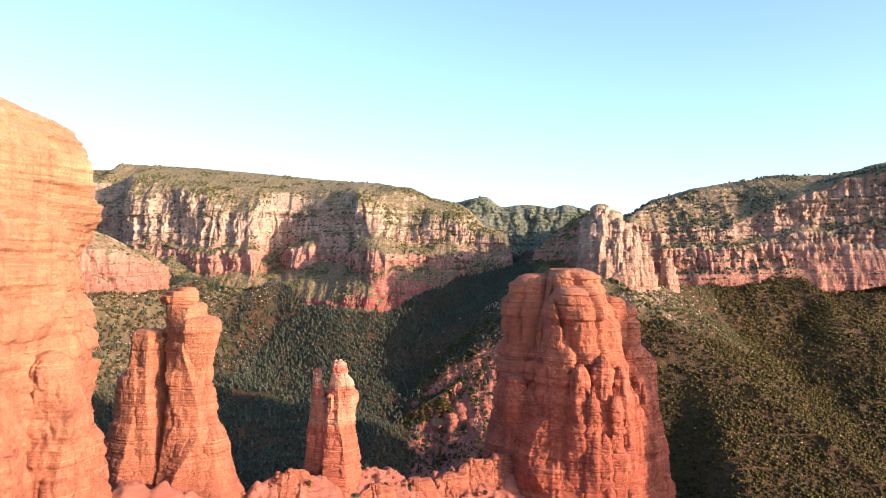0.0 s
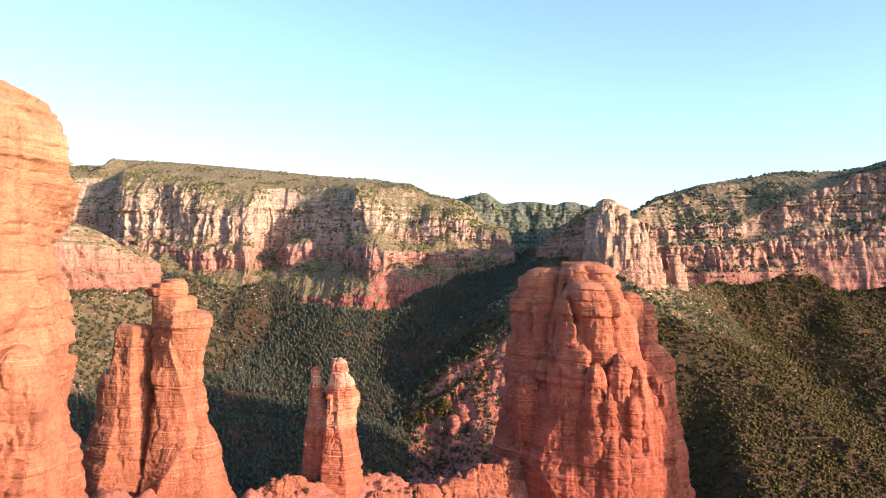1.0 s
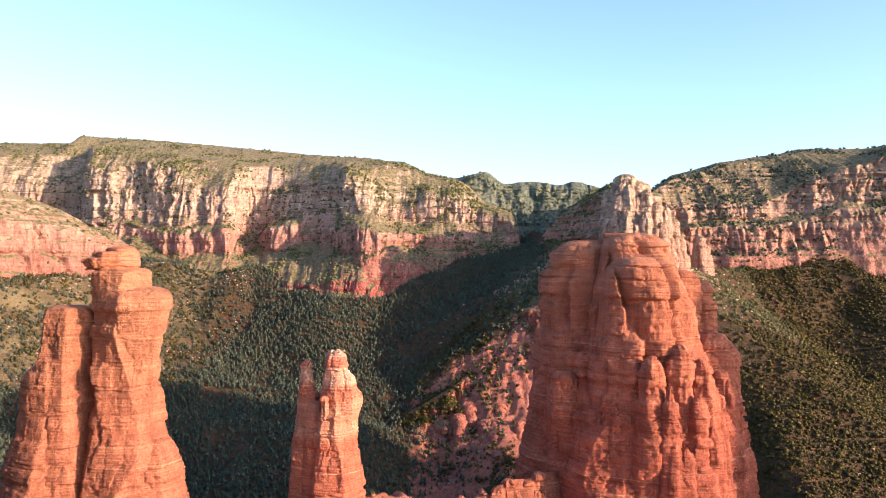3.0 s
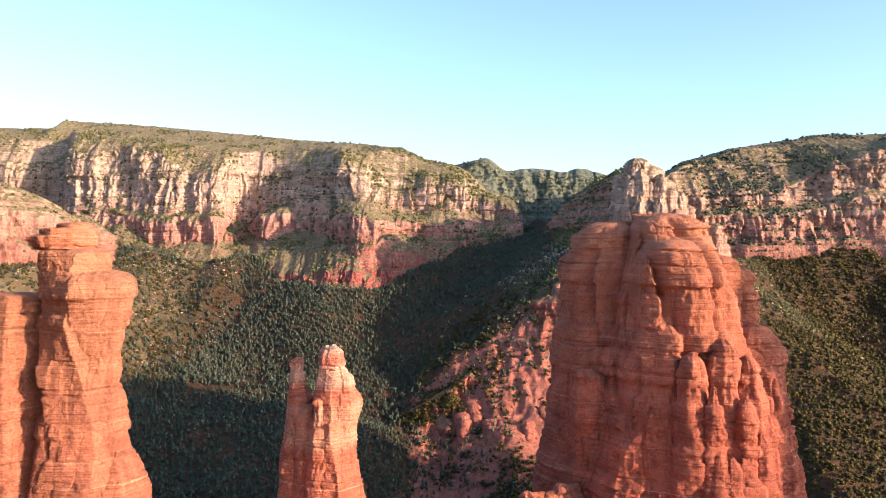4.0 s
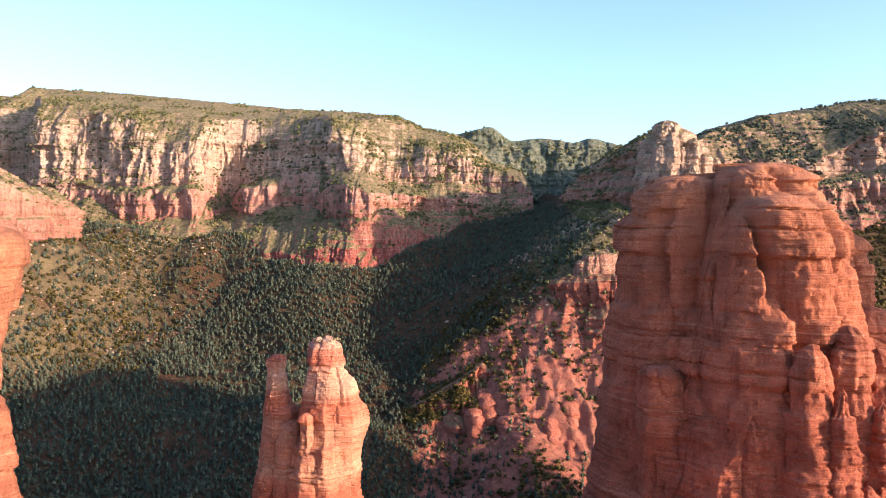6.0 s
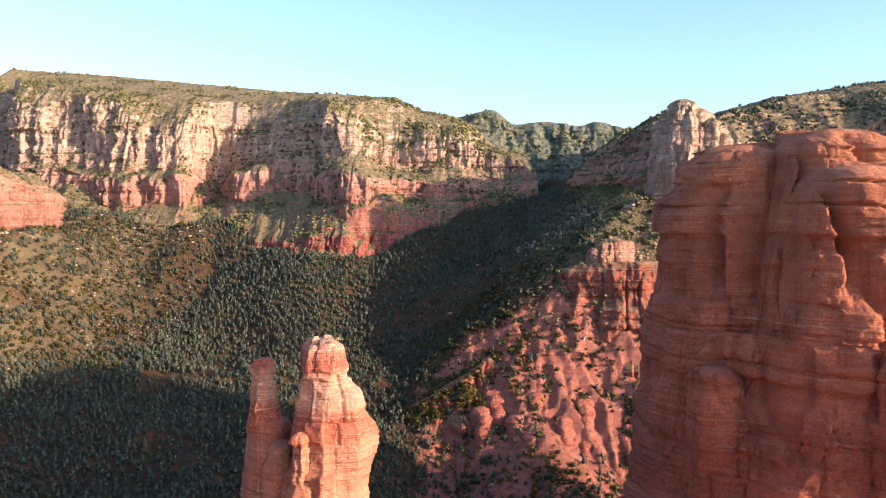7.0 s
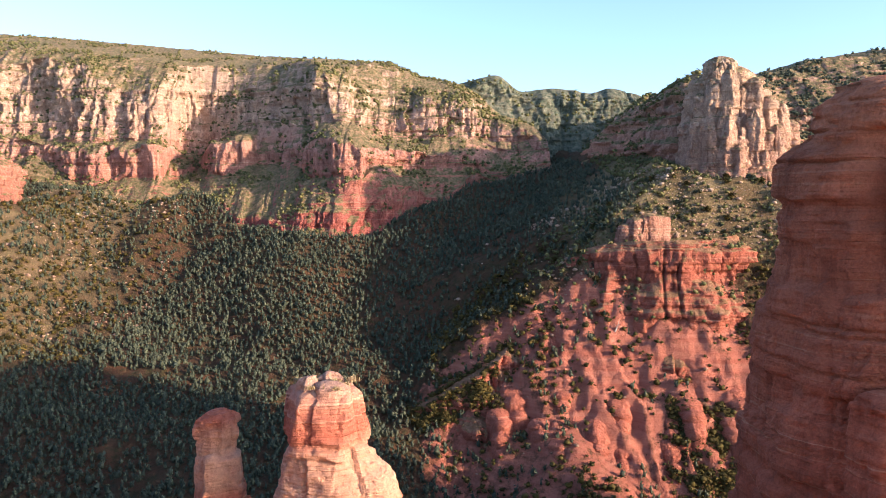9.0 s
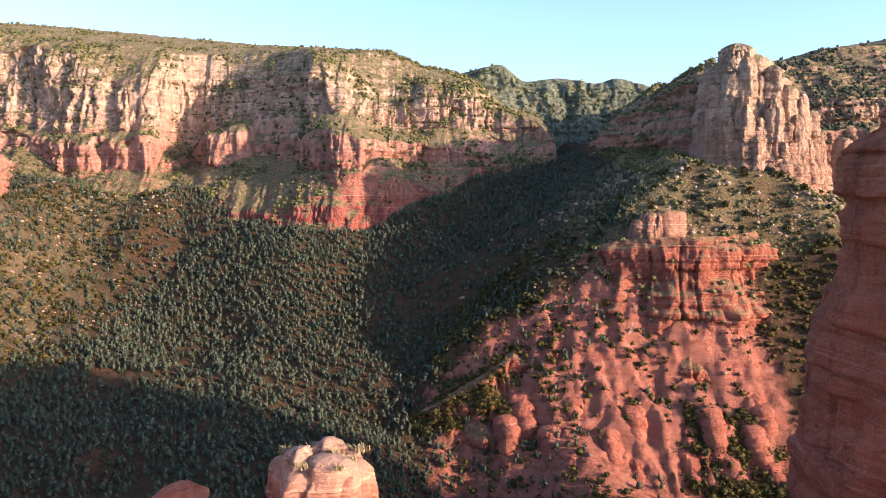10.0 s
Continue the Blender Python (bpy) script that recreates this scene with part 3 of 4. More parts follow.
# the mesa across the valley: the lines of its storeys, from the plateau down to the talus
PLATEAU = [(-466, 1100, 146), (-391, 1100, 142), (-315, 1090, 135), (-249, 1080, 128), (-182, 1060, 119), (-124, 1030, 112), (-86, 1010, 108), (-40, 960, 96), (-14, 950, 83), (25, 940, 73), (51, 925, 51), (90, 890, 27)]
CAP = [(-408, 990, 116), (-337, 975, 104), (-299, 960, 100), (-266, 955, 96), (-220, 950, 88), (-192, 960, 91), (-163, 960, 90), (-138, 950, 91), (-103, 905, 86), (-80, 915, 83), (-40, 925, 89), (-16, 922, 76), (22, 915, 67), (48, 905, 46), (68, 890, 36), (85, 870, 23)]
CREAM_TOP = [(-398, 970, 91), (-358, 960, 92), (-326, 950, 93), (-284, 935, 84), (-255, 925, 64), (-226, 915, 65), (-215, 930, 66), (-199, 945, 67), (-174, 945, 69), (-153, 930, 69), (-133, 915, 69), (-109, 895, 72), (-96, 880, 75), (-88, 876, 74), (-65, 875, 50), (-39, 880, 43), (-13, 885, 52), (16, 885, 53), (42, 880, 37), (57, 870, 30), (81, 850, 19)]
CREAM_FOOT = [(-387, 945, 31), (-348, 935, 28), (-318, 925, 25), (-275, 905, 20), (-248, 900, 22), (-219, 890, 22), (-215, 925, 15), (-199, 940, 13), (-168, 915, 28), (-150, 912, 32), (-130, 895, 33), (-106, 870, 32), (-88, 845, 32), (-76, 840, 29), (-57, 850, 27), (-37, 858, 22), (-12, 862, 20), (17, 868, 25), (40, 865, 16), (55, 855, 9), (79, 840, 13)]
PINK_TOP = [(-385, 940, 28), (-346, 930, 25), (-315, 918, 21), (-272, 897, 16), (-244, 890, 17), (-216, 880, 18), (-214, 922, 13), (-197, 935, 11), (-176, 886, 22), (-158, 880, 23), (-148, 882, 22), (-146, 900, 14), (-129, 885, 15), (-105, 855, 17), (-87, 825, 20), (-75, 815, 18), (-60, 812, 14), (-37, 835, 10), (-13, 845, 8), (16, 850, 8), (37, 845, -1), (52, 840, -3), (78, 835, 4)]
PINK_FOOT = [(-380, 930, 11), (-344, 925, 9), (-312, 910, 5), (-268, 885, -14), (-243, 885, -6), (-215, 872, -12), (-206, 870, -17), (-194, 920, 2), (-177, 880, -3), (-157, 872, -3), (-146, 875, 2), (-143, 890, 5), (-123, 870, -1), (-104, 845, -4), (-89, 812, -14), (-74, 800, -20), (-65, 800, -18), (-52, 812, -5), (-37, 830, -4), (-14, 838, -4), (15, 842, -3), (36, 840, -7), (51, 835, -8), (77, 830, 0)]
RED_TOP = [(-373, 915, 1), (-332, 900, -6), (-259, 860, -23), (-201, 850, -25), (-181, 865, -19), (-138, 815, -35), (-117, 800, -36), (-99, 795, -32), (-73, 790, -28), (-59, 792, -32), (-41, 805, -15), (-22, 812, -14), (-15, 815, -23), (1, 825, -20), (22, 838, -5), (36, 838, -12), (51, 833, -12), (77, 828, -4)]
RED_FOOT = [(-367, 905, -3), (-328, 890, -11), (-255, 850, -28), (-198, 842, -28), (-179, 858, -22), (-137, 808, -46), (-116, 792, -47), (-98, 785, -48), (-73, 780, -48), (-59, 778, -53), (-45, 778, -56), (-38, 790, -45), (-23, 800, -35), (-11, 808, -35), (1, 820, -25), (22, 832, -14), (35, 835, -17), (51, 830, -15), (76, 825, -6)]
TALUS_LINE = [(x, y - 16, z - 30) for x, y, z in RED_FOOT]
# past its corner the wall draws back into a side canyon
STOREYS = []
for storey in ([(x, y, z + (1 if x < -150 else 0)) for x, y, z in PLATEAU], CAP, CREAM_TOP, CREAM_FOOT, PINK_TOP, PINK_FOOT, RED_TOP, RED_FOOT, TALUS_LINE):
    x, y, z = storey[0]
    STOREYS.append([(-680, y + 20, z - 6), (-480, y + 40, z - 4), (min(x, -400) - 24, y + 62, z - 6)] + storey)
escarpment("mesa", STOREYS, [0.0, 0.15, 1.0, 0.2, 0.9, 0.15, 0.85, 0.1],
    seed=11, share=0.6, label="banded cream and red sandstone mesa with scrub on its ledges")
# hills in the notch
cliff_wall("hill", [
    (-60, 955, 62, 84, 0), (-2, 940, 60, 78, 0), (36, 930, 73, 82, 0), (56, 930, 74, 84, 0), (76, 938, 60, 72, 0), (100, 935, 62, 74, 0), (128, 930, 57, 69, 0), (150, 922, 61, 73, 0), (200, 926, 48, 62, 0)],
    [(0, 50), (30, 30), (50, 18), (54, 12), (80, 3)], share=0.3, seed=15, alcove=8, flute=2.2, depth=50, material=hill_brush, label="distant blue-green scrub hills with pale cliff bands")
# cliffs along the main ridge's crest
cliff_wall("ridge_cliff", [
    (150, 930, 20, 44, -50), (140, 890, 30, 54, -50), (126, 860, 32, 54, -50), (110, 820, 18, 38, -50), (114, 780, 30, 50, -50), (122, 745, 36, 53, -50), (134, 724, 34, 50, -50), (158, 716, 24, 36, -50), (182, 716, 6, 14, -50)],
    [(-30, 18), (-4, 15), (0, 9), (10, 8), (14, 3), (26, 2), (29, -2), (60, -3)], seed=19, alcove=8, flute=3.0, jag=1.7, share=1.3, depth=20, material=rock_buff, label="layered pink sandstone cliff along a ridge crest")
# the mesa beyond the peak
RIGHT_PLATEAU = [(180, 835, 50), (204, 832, 55), (238, 880, 73), (289, 880, 87), (387, 880, 102), (431, 860, 99), (463, 850, 104), (474, 840, 109), (541, 820, 119), (640, 780, 126)]
RIGHT_CAP = [(180, 815, 46), (196, 800, 50), (227, 830, 66), (275, 840, 79), (369, 840, 92), (410, 820, 89), (451, 800, 99), (513, 780, 110), (640, 740, 118)]
RIGHT_CLIFF = [(180, 805, 42), (194, 790, 45), (219, 792, 33), (252, 790, 36), (307, 785, 43), (333, 780, 57), (364, 775, 69), (392, 765, 78), (424, 755, 90), (479, 730, 100), (640, 680, 108)]
RIGHT_LEDGE = [(180, 796, 20), (192, 785, 20), (216, 785, 18), (303, 776, 23), (360, 768, 36), (389, 760, 39), (421, 750, 41), (475, 725, 43), (640, 675, 48)]
RIGHT_STEP = [(180, 788, 16), (190, 776, 16), (214, 776, 14), (299, 766, 18), (355, 758, 30), (384, 751, 34), (416, 742, 36), (470, 718, 40), (640, 668, 44)]
RIGHT_EDGE = [(180, 784, -6), (189, 772, -6), (228, 768, -10), (273, 758, -9), (352, 751, -6), (376, 746, 4), (413, 738, 12), (466, 712, 17), (640, 662, 20)]
RIGHT_BASE = [(x, y - 12, z - 34) for x, y, z in RIGHT_EDGE]
escarpment("mesa", [RIGHT_PLATEAU, RIGHT_CAP, RIGHT_CLIFF, RIGHT_LEDGE, RIGHT_STEP, RIGHT_EDGE, RIGHT_BASE], [0.0, 0.3, 1.0, 0.3, 0.9, 0.2],
    flute=2.4, column=17.0, jag=1.3, seed=61, share=0.6, bag=cap_spots, material=rock_buff, label="banded buff sandstone mesa with dark scrub on its top and ledges")
cliff_wall("mesa", [
    (-640, 600, 22, 96, -50), (-500, 660, 24, 88, -50), (-400, 712, 22, 62, -50), (-336, 765, 14, 36, -50), (-298, 815, 0, 9, -45), (-325, 900, 0, 20, -45)],
    [(-60, 16), (-30, 10), (-26, 4), (0, 2), (4, 0), (40, 0)], seed=71, alcove=6, flute=3.0, depth=60, material=rock_buff, label="low pink sandstone cliff above a rubble slope")
# red terrace on the spur
cliff_wall("terrace_cliff", [
    (44, 672, -60, -58, -85), (54, 658, -53, -50, -85), (70, 646, -50, -46, -85), (92, 635, -49, -45, -85), (122, 637, -50, -44, -85), (144, 648, -51, -42, -85), (168, 676, -50, -40, -85)],
    [(-80, 10), (-70, 5), (-66, 2), (-40, 0)], step=0.7, dz=0.7, alcove=2.5, flute=4.0, seed=81, depth=8, material=rock_slope_mat, label="fluted dark red sandstone terrace edge")

# ---------------------------------------------------------------- towers
def tower(name, axis, z0, cols, du=0.8, dz=0.7, seed=0, ledge=0.6, rough=1.0, flute=1.0, block=0.5, width=7.0, square=2.4, facet=0.6, grain=0.16, crack=1.0, material=None, lean=(0, 0), clefts=(), soft=True, **tags):
    """A butte or spire: rounded columns (dx, dy, radius, top, dome, flare) round an upright axis, grown together, with beds, cracks and worn faces.
    clefts: (turn from, height from, turn to, height to, width, depth) of grooves that run down its face."""
    z1 = max(c[3] for c in cols) - 0.02
    rmax = max(math.hypot(c[0], c[1]) + c[2] for c in cols)
    nth = max(24, int(2 * math.pi * rmax * 0.75 / du))
    nz = max(12, int((z1 - z0) / dz))
    th = np.linspace(0, 2 * math.pi, nth, endpoint=False)[None, :]
    # rows closer together towards the top, where the domes close
    zz = (z0 + (z1 - z0) * (1 - (1 - np.linspace(0, 1, nz)) ** 1.15))[:, None]
    cx, cy = np.cos(th), np.sin(th)
    TH, Z = np.broadcast_arrays(th, zz)
    wx = fbm(cx * 14 + 0 * Z, cy * 14 + 0 * Z, Z, 22, 2, seed + 50) * 0.10
    c2, s2 = np.cos(TH + wx), np.sin(TH + wx)
    R = np.full(TH.shape, 0.05)
    fr = np.random.default_rng(seed)
    for dx, dy, r, zt, dome, flare in cols:
        n = fr.integers(5, 8)
        turn = fr.uniform(0, 6.28) + 0.5 * vnoise(Z / 30, 0 * Z, 0 * Z, seed + 60)
        poly = math.cos(math.pi / n) / np.cos(np.mod(TH + turn, 2 * math.pi / n) - math.pi / n)
        below = zt - Z
        rr = np.where(below > 0, (r + flare * np.maximum(below - dome, 0)) * np.sqrt(np.clip(1 - np.clip(1 - below / dome, 0, 1) ** square, 0, 1)), 0)
        rr = rr * (1 + facet * (poly * 1.08 - 1))
        b = c2 * dx + s2 * dy
        disc = rr * rr - (dx * dx + dy * dy - b * b)
        R = np.maximum(R, np.where((disc > 0) & (rr > 0), b + np.sqrt(np.maximum(disc, 0)), 0))
    X, Y = axis[0] + c2 * R, axis[1] + s2 * R
    body = np.clip(R / (0.35 * rmax), 0, 1)
    disp = rough * (1.1 * fbm(X, Y, Z, 14, 3, seed + 1) + 0.5 * (ridged(X, Y, Z * 2.0, 7, 3, seed + 2) - 0.9))
    disp = disp + grain * (ridged(X, Y, Z * 1.4, 2.2, 3, seed + 70) - 0.9)
    flt = rough * flute * (ridged(X, Y, Z * 0.12, 9, 3, seed + 4) - 0.9)
    led = ledge * np.clip(0.75 + 1.1 * fbm(X, Y, Z, 18, 2, seed + 16), 0.1, 1.6) * beds(Z + 0.9 * fbm(X, Y, 0 * Z, 25, 2, seed + 6))
    blk = block * blocks((TH + 0.1 * fbm(X, Y, Z, 10, 2, seed + 12)) * rmax * 0.8, Z + 0.7 * fbm(X, Y, 0 * Z, 25, 2, seed + 6), width, seed)
    crk = -rough * 0.9 * crack * np.clip(1 - np.abs(fbm(X, Y, Z * 0.3, 9, 3, seed + 8)) * 9, 0, 1)
    groove = 0
    for ta, za, tb, zb, wide, deep in clefts:
        f = np.clip((za - Z) / (za - zb), 0, 1)
        off = (np.mod(TH - (ta + (tb - ta) * f + 0.05 * fbm(0 * Z, 0 * Z, Z, 9, 2, seed + 33)) + math.pi, 2 * math.pi) - math.pi) * R
        inside = smooth(zb - 6, zb + 4, Z) * smooth(za + 3, za - 1, Z)
        groove = groove - deep * inside * np.exp(-(off / wide) ** 2)
    R = np.maximum(R + body * (disp + flt + led + crk + blk + groove), 0.03)
    X = axis[0] + c2 * R + lean[0] * (Z - z0)
    Y = axis[1] + s2 * R + lean[1] * (Z - z0)
    Zo = Z + 0.25 * fbm(X, Y, Z, 3, 2, seed + 7) * body
    me = grid_mesh(name, np.stack([X, Y, Zo], -1), closed=True, cap=True)
    return link(name, me, material or rock_red, soft=soft, **tags)


# big butte: its body and the columns that lean against it
butte = tower("rock_butte", (56, 405), -150, [
    (-7, 10, 18, -14, 9, 0.04), (-6, 8, 13, -4.5, 6, 0.16), (-5, 13, 21.5, -38, 6, 0.11), (12, -4, 15, -2, 8, 0.26), (11, -15, 14, -11, 10, 0.10), (8, -14, 16, -38, 9, 0.14), (15, -1, 36, -76, 24, 0.13)],
    du=0.5, dz=0.42, seed=101, flute=0.3, rough=0.85, crack=1.1, block=0.9, width=9, ledge=1.0, grain=0.26, facet=0.55, material=rock_butte_mat,
    clefts=[(-1.75, 0, -1.45, -38, 1.4, 4.5), (-1.45, -30, -1.05, -64, 2.0, 4.0), (-2.1, -8, -2.0, -40, 1.6, 2.2), (-1.0, -6, -0.85, -52, 1.8, 4.0), (-0.62, -10, -0.55, -80, 1.6, 3.5), (-2.55, -14, -2.45, -40, 2.2, 4.0), (-2.95, -16, -2.85, -38, 2.0, 3.5), (-2.25, -40, -1.9, -72, 1.5, 1.8), (-2.7, -44, -2.6, -100, 1.4, 1.5)],
    label="massive fluted red sandstone butte with a domed top", category="rock butte")
for k, (x, y, r, zt, dome, flare) in enumerate([
        (90, 410, 7, -17, 6, 0.10), (97, 413, 7.5, -21, 7, 0.14), (79, 397, 13, -23, 18, 0.20), (99, 402, 13, -42, 24, 0.13), (37.5, 394.5, 6.2, -57, 4, 0.03), (41.5, 391, 4.5, -66, 5, 0.05),
        (77, 374, 5.6, -44, 16, 0.09), (66, 371, 5.6, -48, 20, 0.09), (86, 377, 6.2, -50, 18, 0.10), (99, 391, 8, -56, 20, 0.12), (56, 376, 5, -68, 18, 0.09),
        (71, 366, 3.2, -58, 10, 0.09), (82, 368, 3.6, -62, 12, 0.09), (92, 379, 4.2, -58, 12, 0.10), (47, 382, 4.2, -84, 10, 0.09), (88, 370, 3.4, -74, 10, 0.09), (76, 364, 3.2, -80, 9, 0.09), (97, 384, 4.4, -70, 12, 0.11), (62, 369, 3.2, -76, 10, 0.09)]):
    tower("column", (x, y), -150, [(0, 0, r, zt, dome, flare), (1.5, -1.0, r * 0.8, zt - 10, dome, flare), (-1.2, 0.8, r * 0.85, zt - 16, dome, flare)],
        du=0.42, dz=0.4, seed=110 + 7 * k, flute=0.35, rough=0.8, block=0.8, width=5, ledge=0.6, grain=0.24, material=rock_butte_mat, parent=butte)

# near wall
wall = tower("rock_wall", (-176, 224), -160, [
    (0, 0, 66, 60, 36, 0.0), (10, 2, 52, 40, 24, 0.02), (26, -20, 34, 30, 24, 0.05)],
    du=0.6, dz=0.5, seed=201, flute=0.3, rough=0.8, block=1.3, width=12, ledge=1.0, grain=0.3, label="sheer orange sandstone wall with ledges and niches", category="rock wall", kind="structure")
for k, (x, y, r, zt, dome, flare) in enumerate([
        (-112, 220, 10, -24, 24, 0.12), (-116, 242, 11, -48, 22, 0.22), (-124, 194, 16, -34, 24, 0.30), (-119, 230, 9, 4, 22, 0.06), (-128, 252, 10, -6, 18, 0.08)]):
    tower("buttress", (x, y), -160, [(0, 0, r, zt, dome, flare), (1.5, -2.0, r * 0.8, zt - 12, dome, flare)],
        du=0.4, dz=0.4, seed=210 + 7 * k, flute=0.4, rough=0.8, block=0.6, width=7, ledge=0.6, parent=wall)

# twin pillars
pillar = tower("rock_pillar", (-104, 316), -150, [
    (-1, 0, 7.8, -15, 2.5, 0.03), (3.5, 0, 9.6, -20, 7, -0.22), (1, 0, 8.6, -46, 8, 0.18)],
    du=0.35, dz=0.32, seed=301, ledge=0.6, rough=0.3, flute=0.15, block=0.7, width=8, square=4.0, facet=0.9, crack=0.8, label="tall orange sandstone pillar with bulging beds and a dark red cap", category="rock pillar", group="pillars beside the wall")
tower("caprock", (-109, 317), -15.5, [(0, 0, 7.6, -11.8, 1.0, -0.5), (1.5, 0, 6.6, -10.2, 0.7, 0.0), (3, 0.5, 4.4, -8.9, 0.7, 0.0)],
    du=0.3, dz=0.15, seed=311, ledge=0.7, rough=0.4, square=4.0, block=0.7, width=3, material=rock_butte_mat, parent=pillar, label="dark red layered caprock")
for k, (x, y, r, zt, dome, flare) in enumerate([(-107, 313, 7, -52, 14, 0.13), (-96, 315, 8.5, -62, 16, 0.33)]):
    tower("buttress", (x, y), -150, [(0, 0, r, zt, dome, flare), (1, -1, r * 0.8, zt - 9, dome, flare)], du=0.35, dz=0.35, seed=330 + 7 * k, flute=0.15, rough=0.35, block=0.6, width=7, ledge=0.6, parent=pillar)
pillar = tower("rock_pillar", (-122, 319), -150, [
    (0, 0, 7.4, -26, 4, 0.10), (-4, -1, 8.5, -42, 12, 0.20)],
    du=0.35, dz=0.32, seed=321, ledge=0.55, rough=0.3, flute=0.15, block=0.6, width=8, square=4.0, facet=0.8, crack=0.8, label="lower orange sandstone pillar, split from its taller neighbour by a dark crack", category="rock pillar", group="pillars beside the wall")
for k, (x, y, r, zt, dome, flare) in enumerate([(-121, 315, 8, -52, 14, 0.14), (-130, 317, 8, -58, 16, 0.22)]):
    tower("buttress", (x, y), -150, [(0, 0, r, zt, dome, flare), (1, -1, r * 0.8, zt - 9, dome, flare)], du=0.35, dz=0.35, seed=370 + 7 * k, flute=0.15, rough=0.35, block=0.6, width=7, ledge=0.6, parent=pillar)

# slender spires
spire = tower("rock_spire", (-46, 349), -130, [
    (-1.2, 0, 3.3, -43.6, 1.6, 0.14), (0.3, 0, 4.6, -50, 5, 0.06), (2.0, 0, 5.2, -55, 5, -0.16), (-0.4, 0, 4.8, -63, 4, 0.03)],
    du=0.2, dz=0.18, seed=401, ledge=0.4, rough=0.28, flute=0.1, block=0.75, width=4.0, square=3.2, facet=0.9, grain=0.16, crack=0.6, material=rock_spire_mat, label="slender red sandstone spire with a tufted pale top", category="rock spire", group="spires on the saddle")
for k, (x, y, r, zt, dome, flare) in enumerate([(-50.6, 344.8, 2.3, -57.5, 1.6, -0.05), (-50.2, 345.0, 2.7, -65, 3, 0.05), (-46.5, 345.5, 4.2, -74, 6, 0.06), (-43.5, 346.5, 4.0, -84, 6, 0.1), (-48.6, 348.4, 1.5, -42.9, 0.7, 0.0), (-46.6, 347.6, 1.7, -43.1, 0.8, 0.0), (-47.0, 350.4, 1.6, -42.7, 0.7, 0.0)]):
    tower("block", (x, y), -130, [(0, 0, r, zt, dome, flare), (0.5, 0.6, r * 0.85, zt - 6, dome, flare)], du=0.22, dz=0.22, seed=440 + 7 * k, flute=0.3, rough=0.35, block=0.4, width=2.5, ledge=0.45, grain=0.14, material=rock_spire_mat, parent=spire)
spire = tower("rock_spire", (-57, 354), -130, [
    (-1.0, 0, 2.1, -47.0, 1.5, -0.1), (-0.8, 0, 2.5, -50.8, 1.0, 0.09), (0.4, -0.5, 3.4, -57, 3.0, 0.10), (2.2, -1, 3.2, -63, 4.0, 0.08)],
    du=0.18, dz=0.16, seed=421, ledge=0.4, rough=0.28, flute=0.1, block=0.55, width=3.0, square=2.6, facet=0.8, grain=0.16, crack=0.6, material=rock_spire_mat, label="thin red sandstone spire with a rounded knob on top", category="rock spire", group="spires on the saddle")
for k, (x, y, r, zt, dome, flare) in enumerate([(-54.5, 350.5, 2.6, -60, 2, 0.05), (-59, 351, 2.8, -70, 4, 0.08), (-55, 349.5, 3.0, -72, 3, 0.08)]):
    tower("block", (x, y), -130, [(0, 0, r, zt, dome, flare), (0.5, -0.5, r * 0.85, zt - 5, dome, flare)], du=0.22, dz=0.22, seed=480 + 7 * k, flute=0.3, rough=0.35, block=0.35, width=2.5, ledge=0.4, grain=0.14, material=rock_spire_mat, parent=spire)

# peak on the ridge
peak = tower("rock_peak", (146, 708), -60, [
    (0, 1, 10, 56, 9, 0.18), (11, 1, 10, 51, 9, 0.18), (21, 0, 8, 39, 8, 0.20), (31, -1, 8, 24, 8, 0.20), (-10, 4, 9, 45, 8, 0.12), (10, -2, 22, 18, 10, 0.30)],
    du=0.7, dz=0.6, seed=501, ledge=1.0, rough=1.1, flute=1.6, block=1.3, width=6, facet=0.9, crack=2.0, soft=False, material=rock_peak_mat, label="fluted cream sandstone peak on the ridge", category="rock peak")
for k, (x, y, r, zt, dome, flare) in enumerate([
        (131, 700, 5, 34, 6, 0.10), (137, 696, 5, 42, 7, 0.11), (144, 693, 5, 46, 7, 0.12), (151, 694, 5, 37, 6, 0.12), (158, 692, 5.5, 42, 7, 0.12), (166, 693, 5, 32, 6, 0.12), (173, 694, 5, 29, 6, 0.12), (180, 696, 5, 19, 6, 0.12), (187, 700, 5, 8, 5, 0.12),
        (134, 691, 4, 16, 5, 0.10), (141, 687, 4, 26, 6, 0.10), (148, 686, 4, 14, 5, 0.10), (155, 685, 4, 24, 6, 0.10), (162, 686, 4, 12, 5, 0.10), (169, 687, 4, 16, 5, 0.10), (176, 690, 4, 4, 5, 0.10), (145, 682, 3.4, 4, 4, 0.10), (159, 681, 3.4, 2, 4, 0.10)]):
    tower("column", (x, y), -60, [(0, 0, r, zt, dome, flare), (1.2, -0.8, r * 0.85, zt - 9, dome, flare)], du=0.5, dz=0.5, seed=510 + 7 * k, flute=0.6, rough=0.7, block=0.9, width=4, ledge=0.9, crack=1.6, facet=0.9, soft=False, material=rock_peak_mat, parent=peak)
tower("rock_tower", (206, 706), -40, [(0, 0, 5, 6, 6, 0.12), (5, 1, 4, -1, 5, 0.12)], du=0.6, dz=0.6, seed=621, material=rock_peak_mat, label="small pale sandstone stack beside the peak", category="rock stack", group="rock stacks on the ridge")
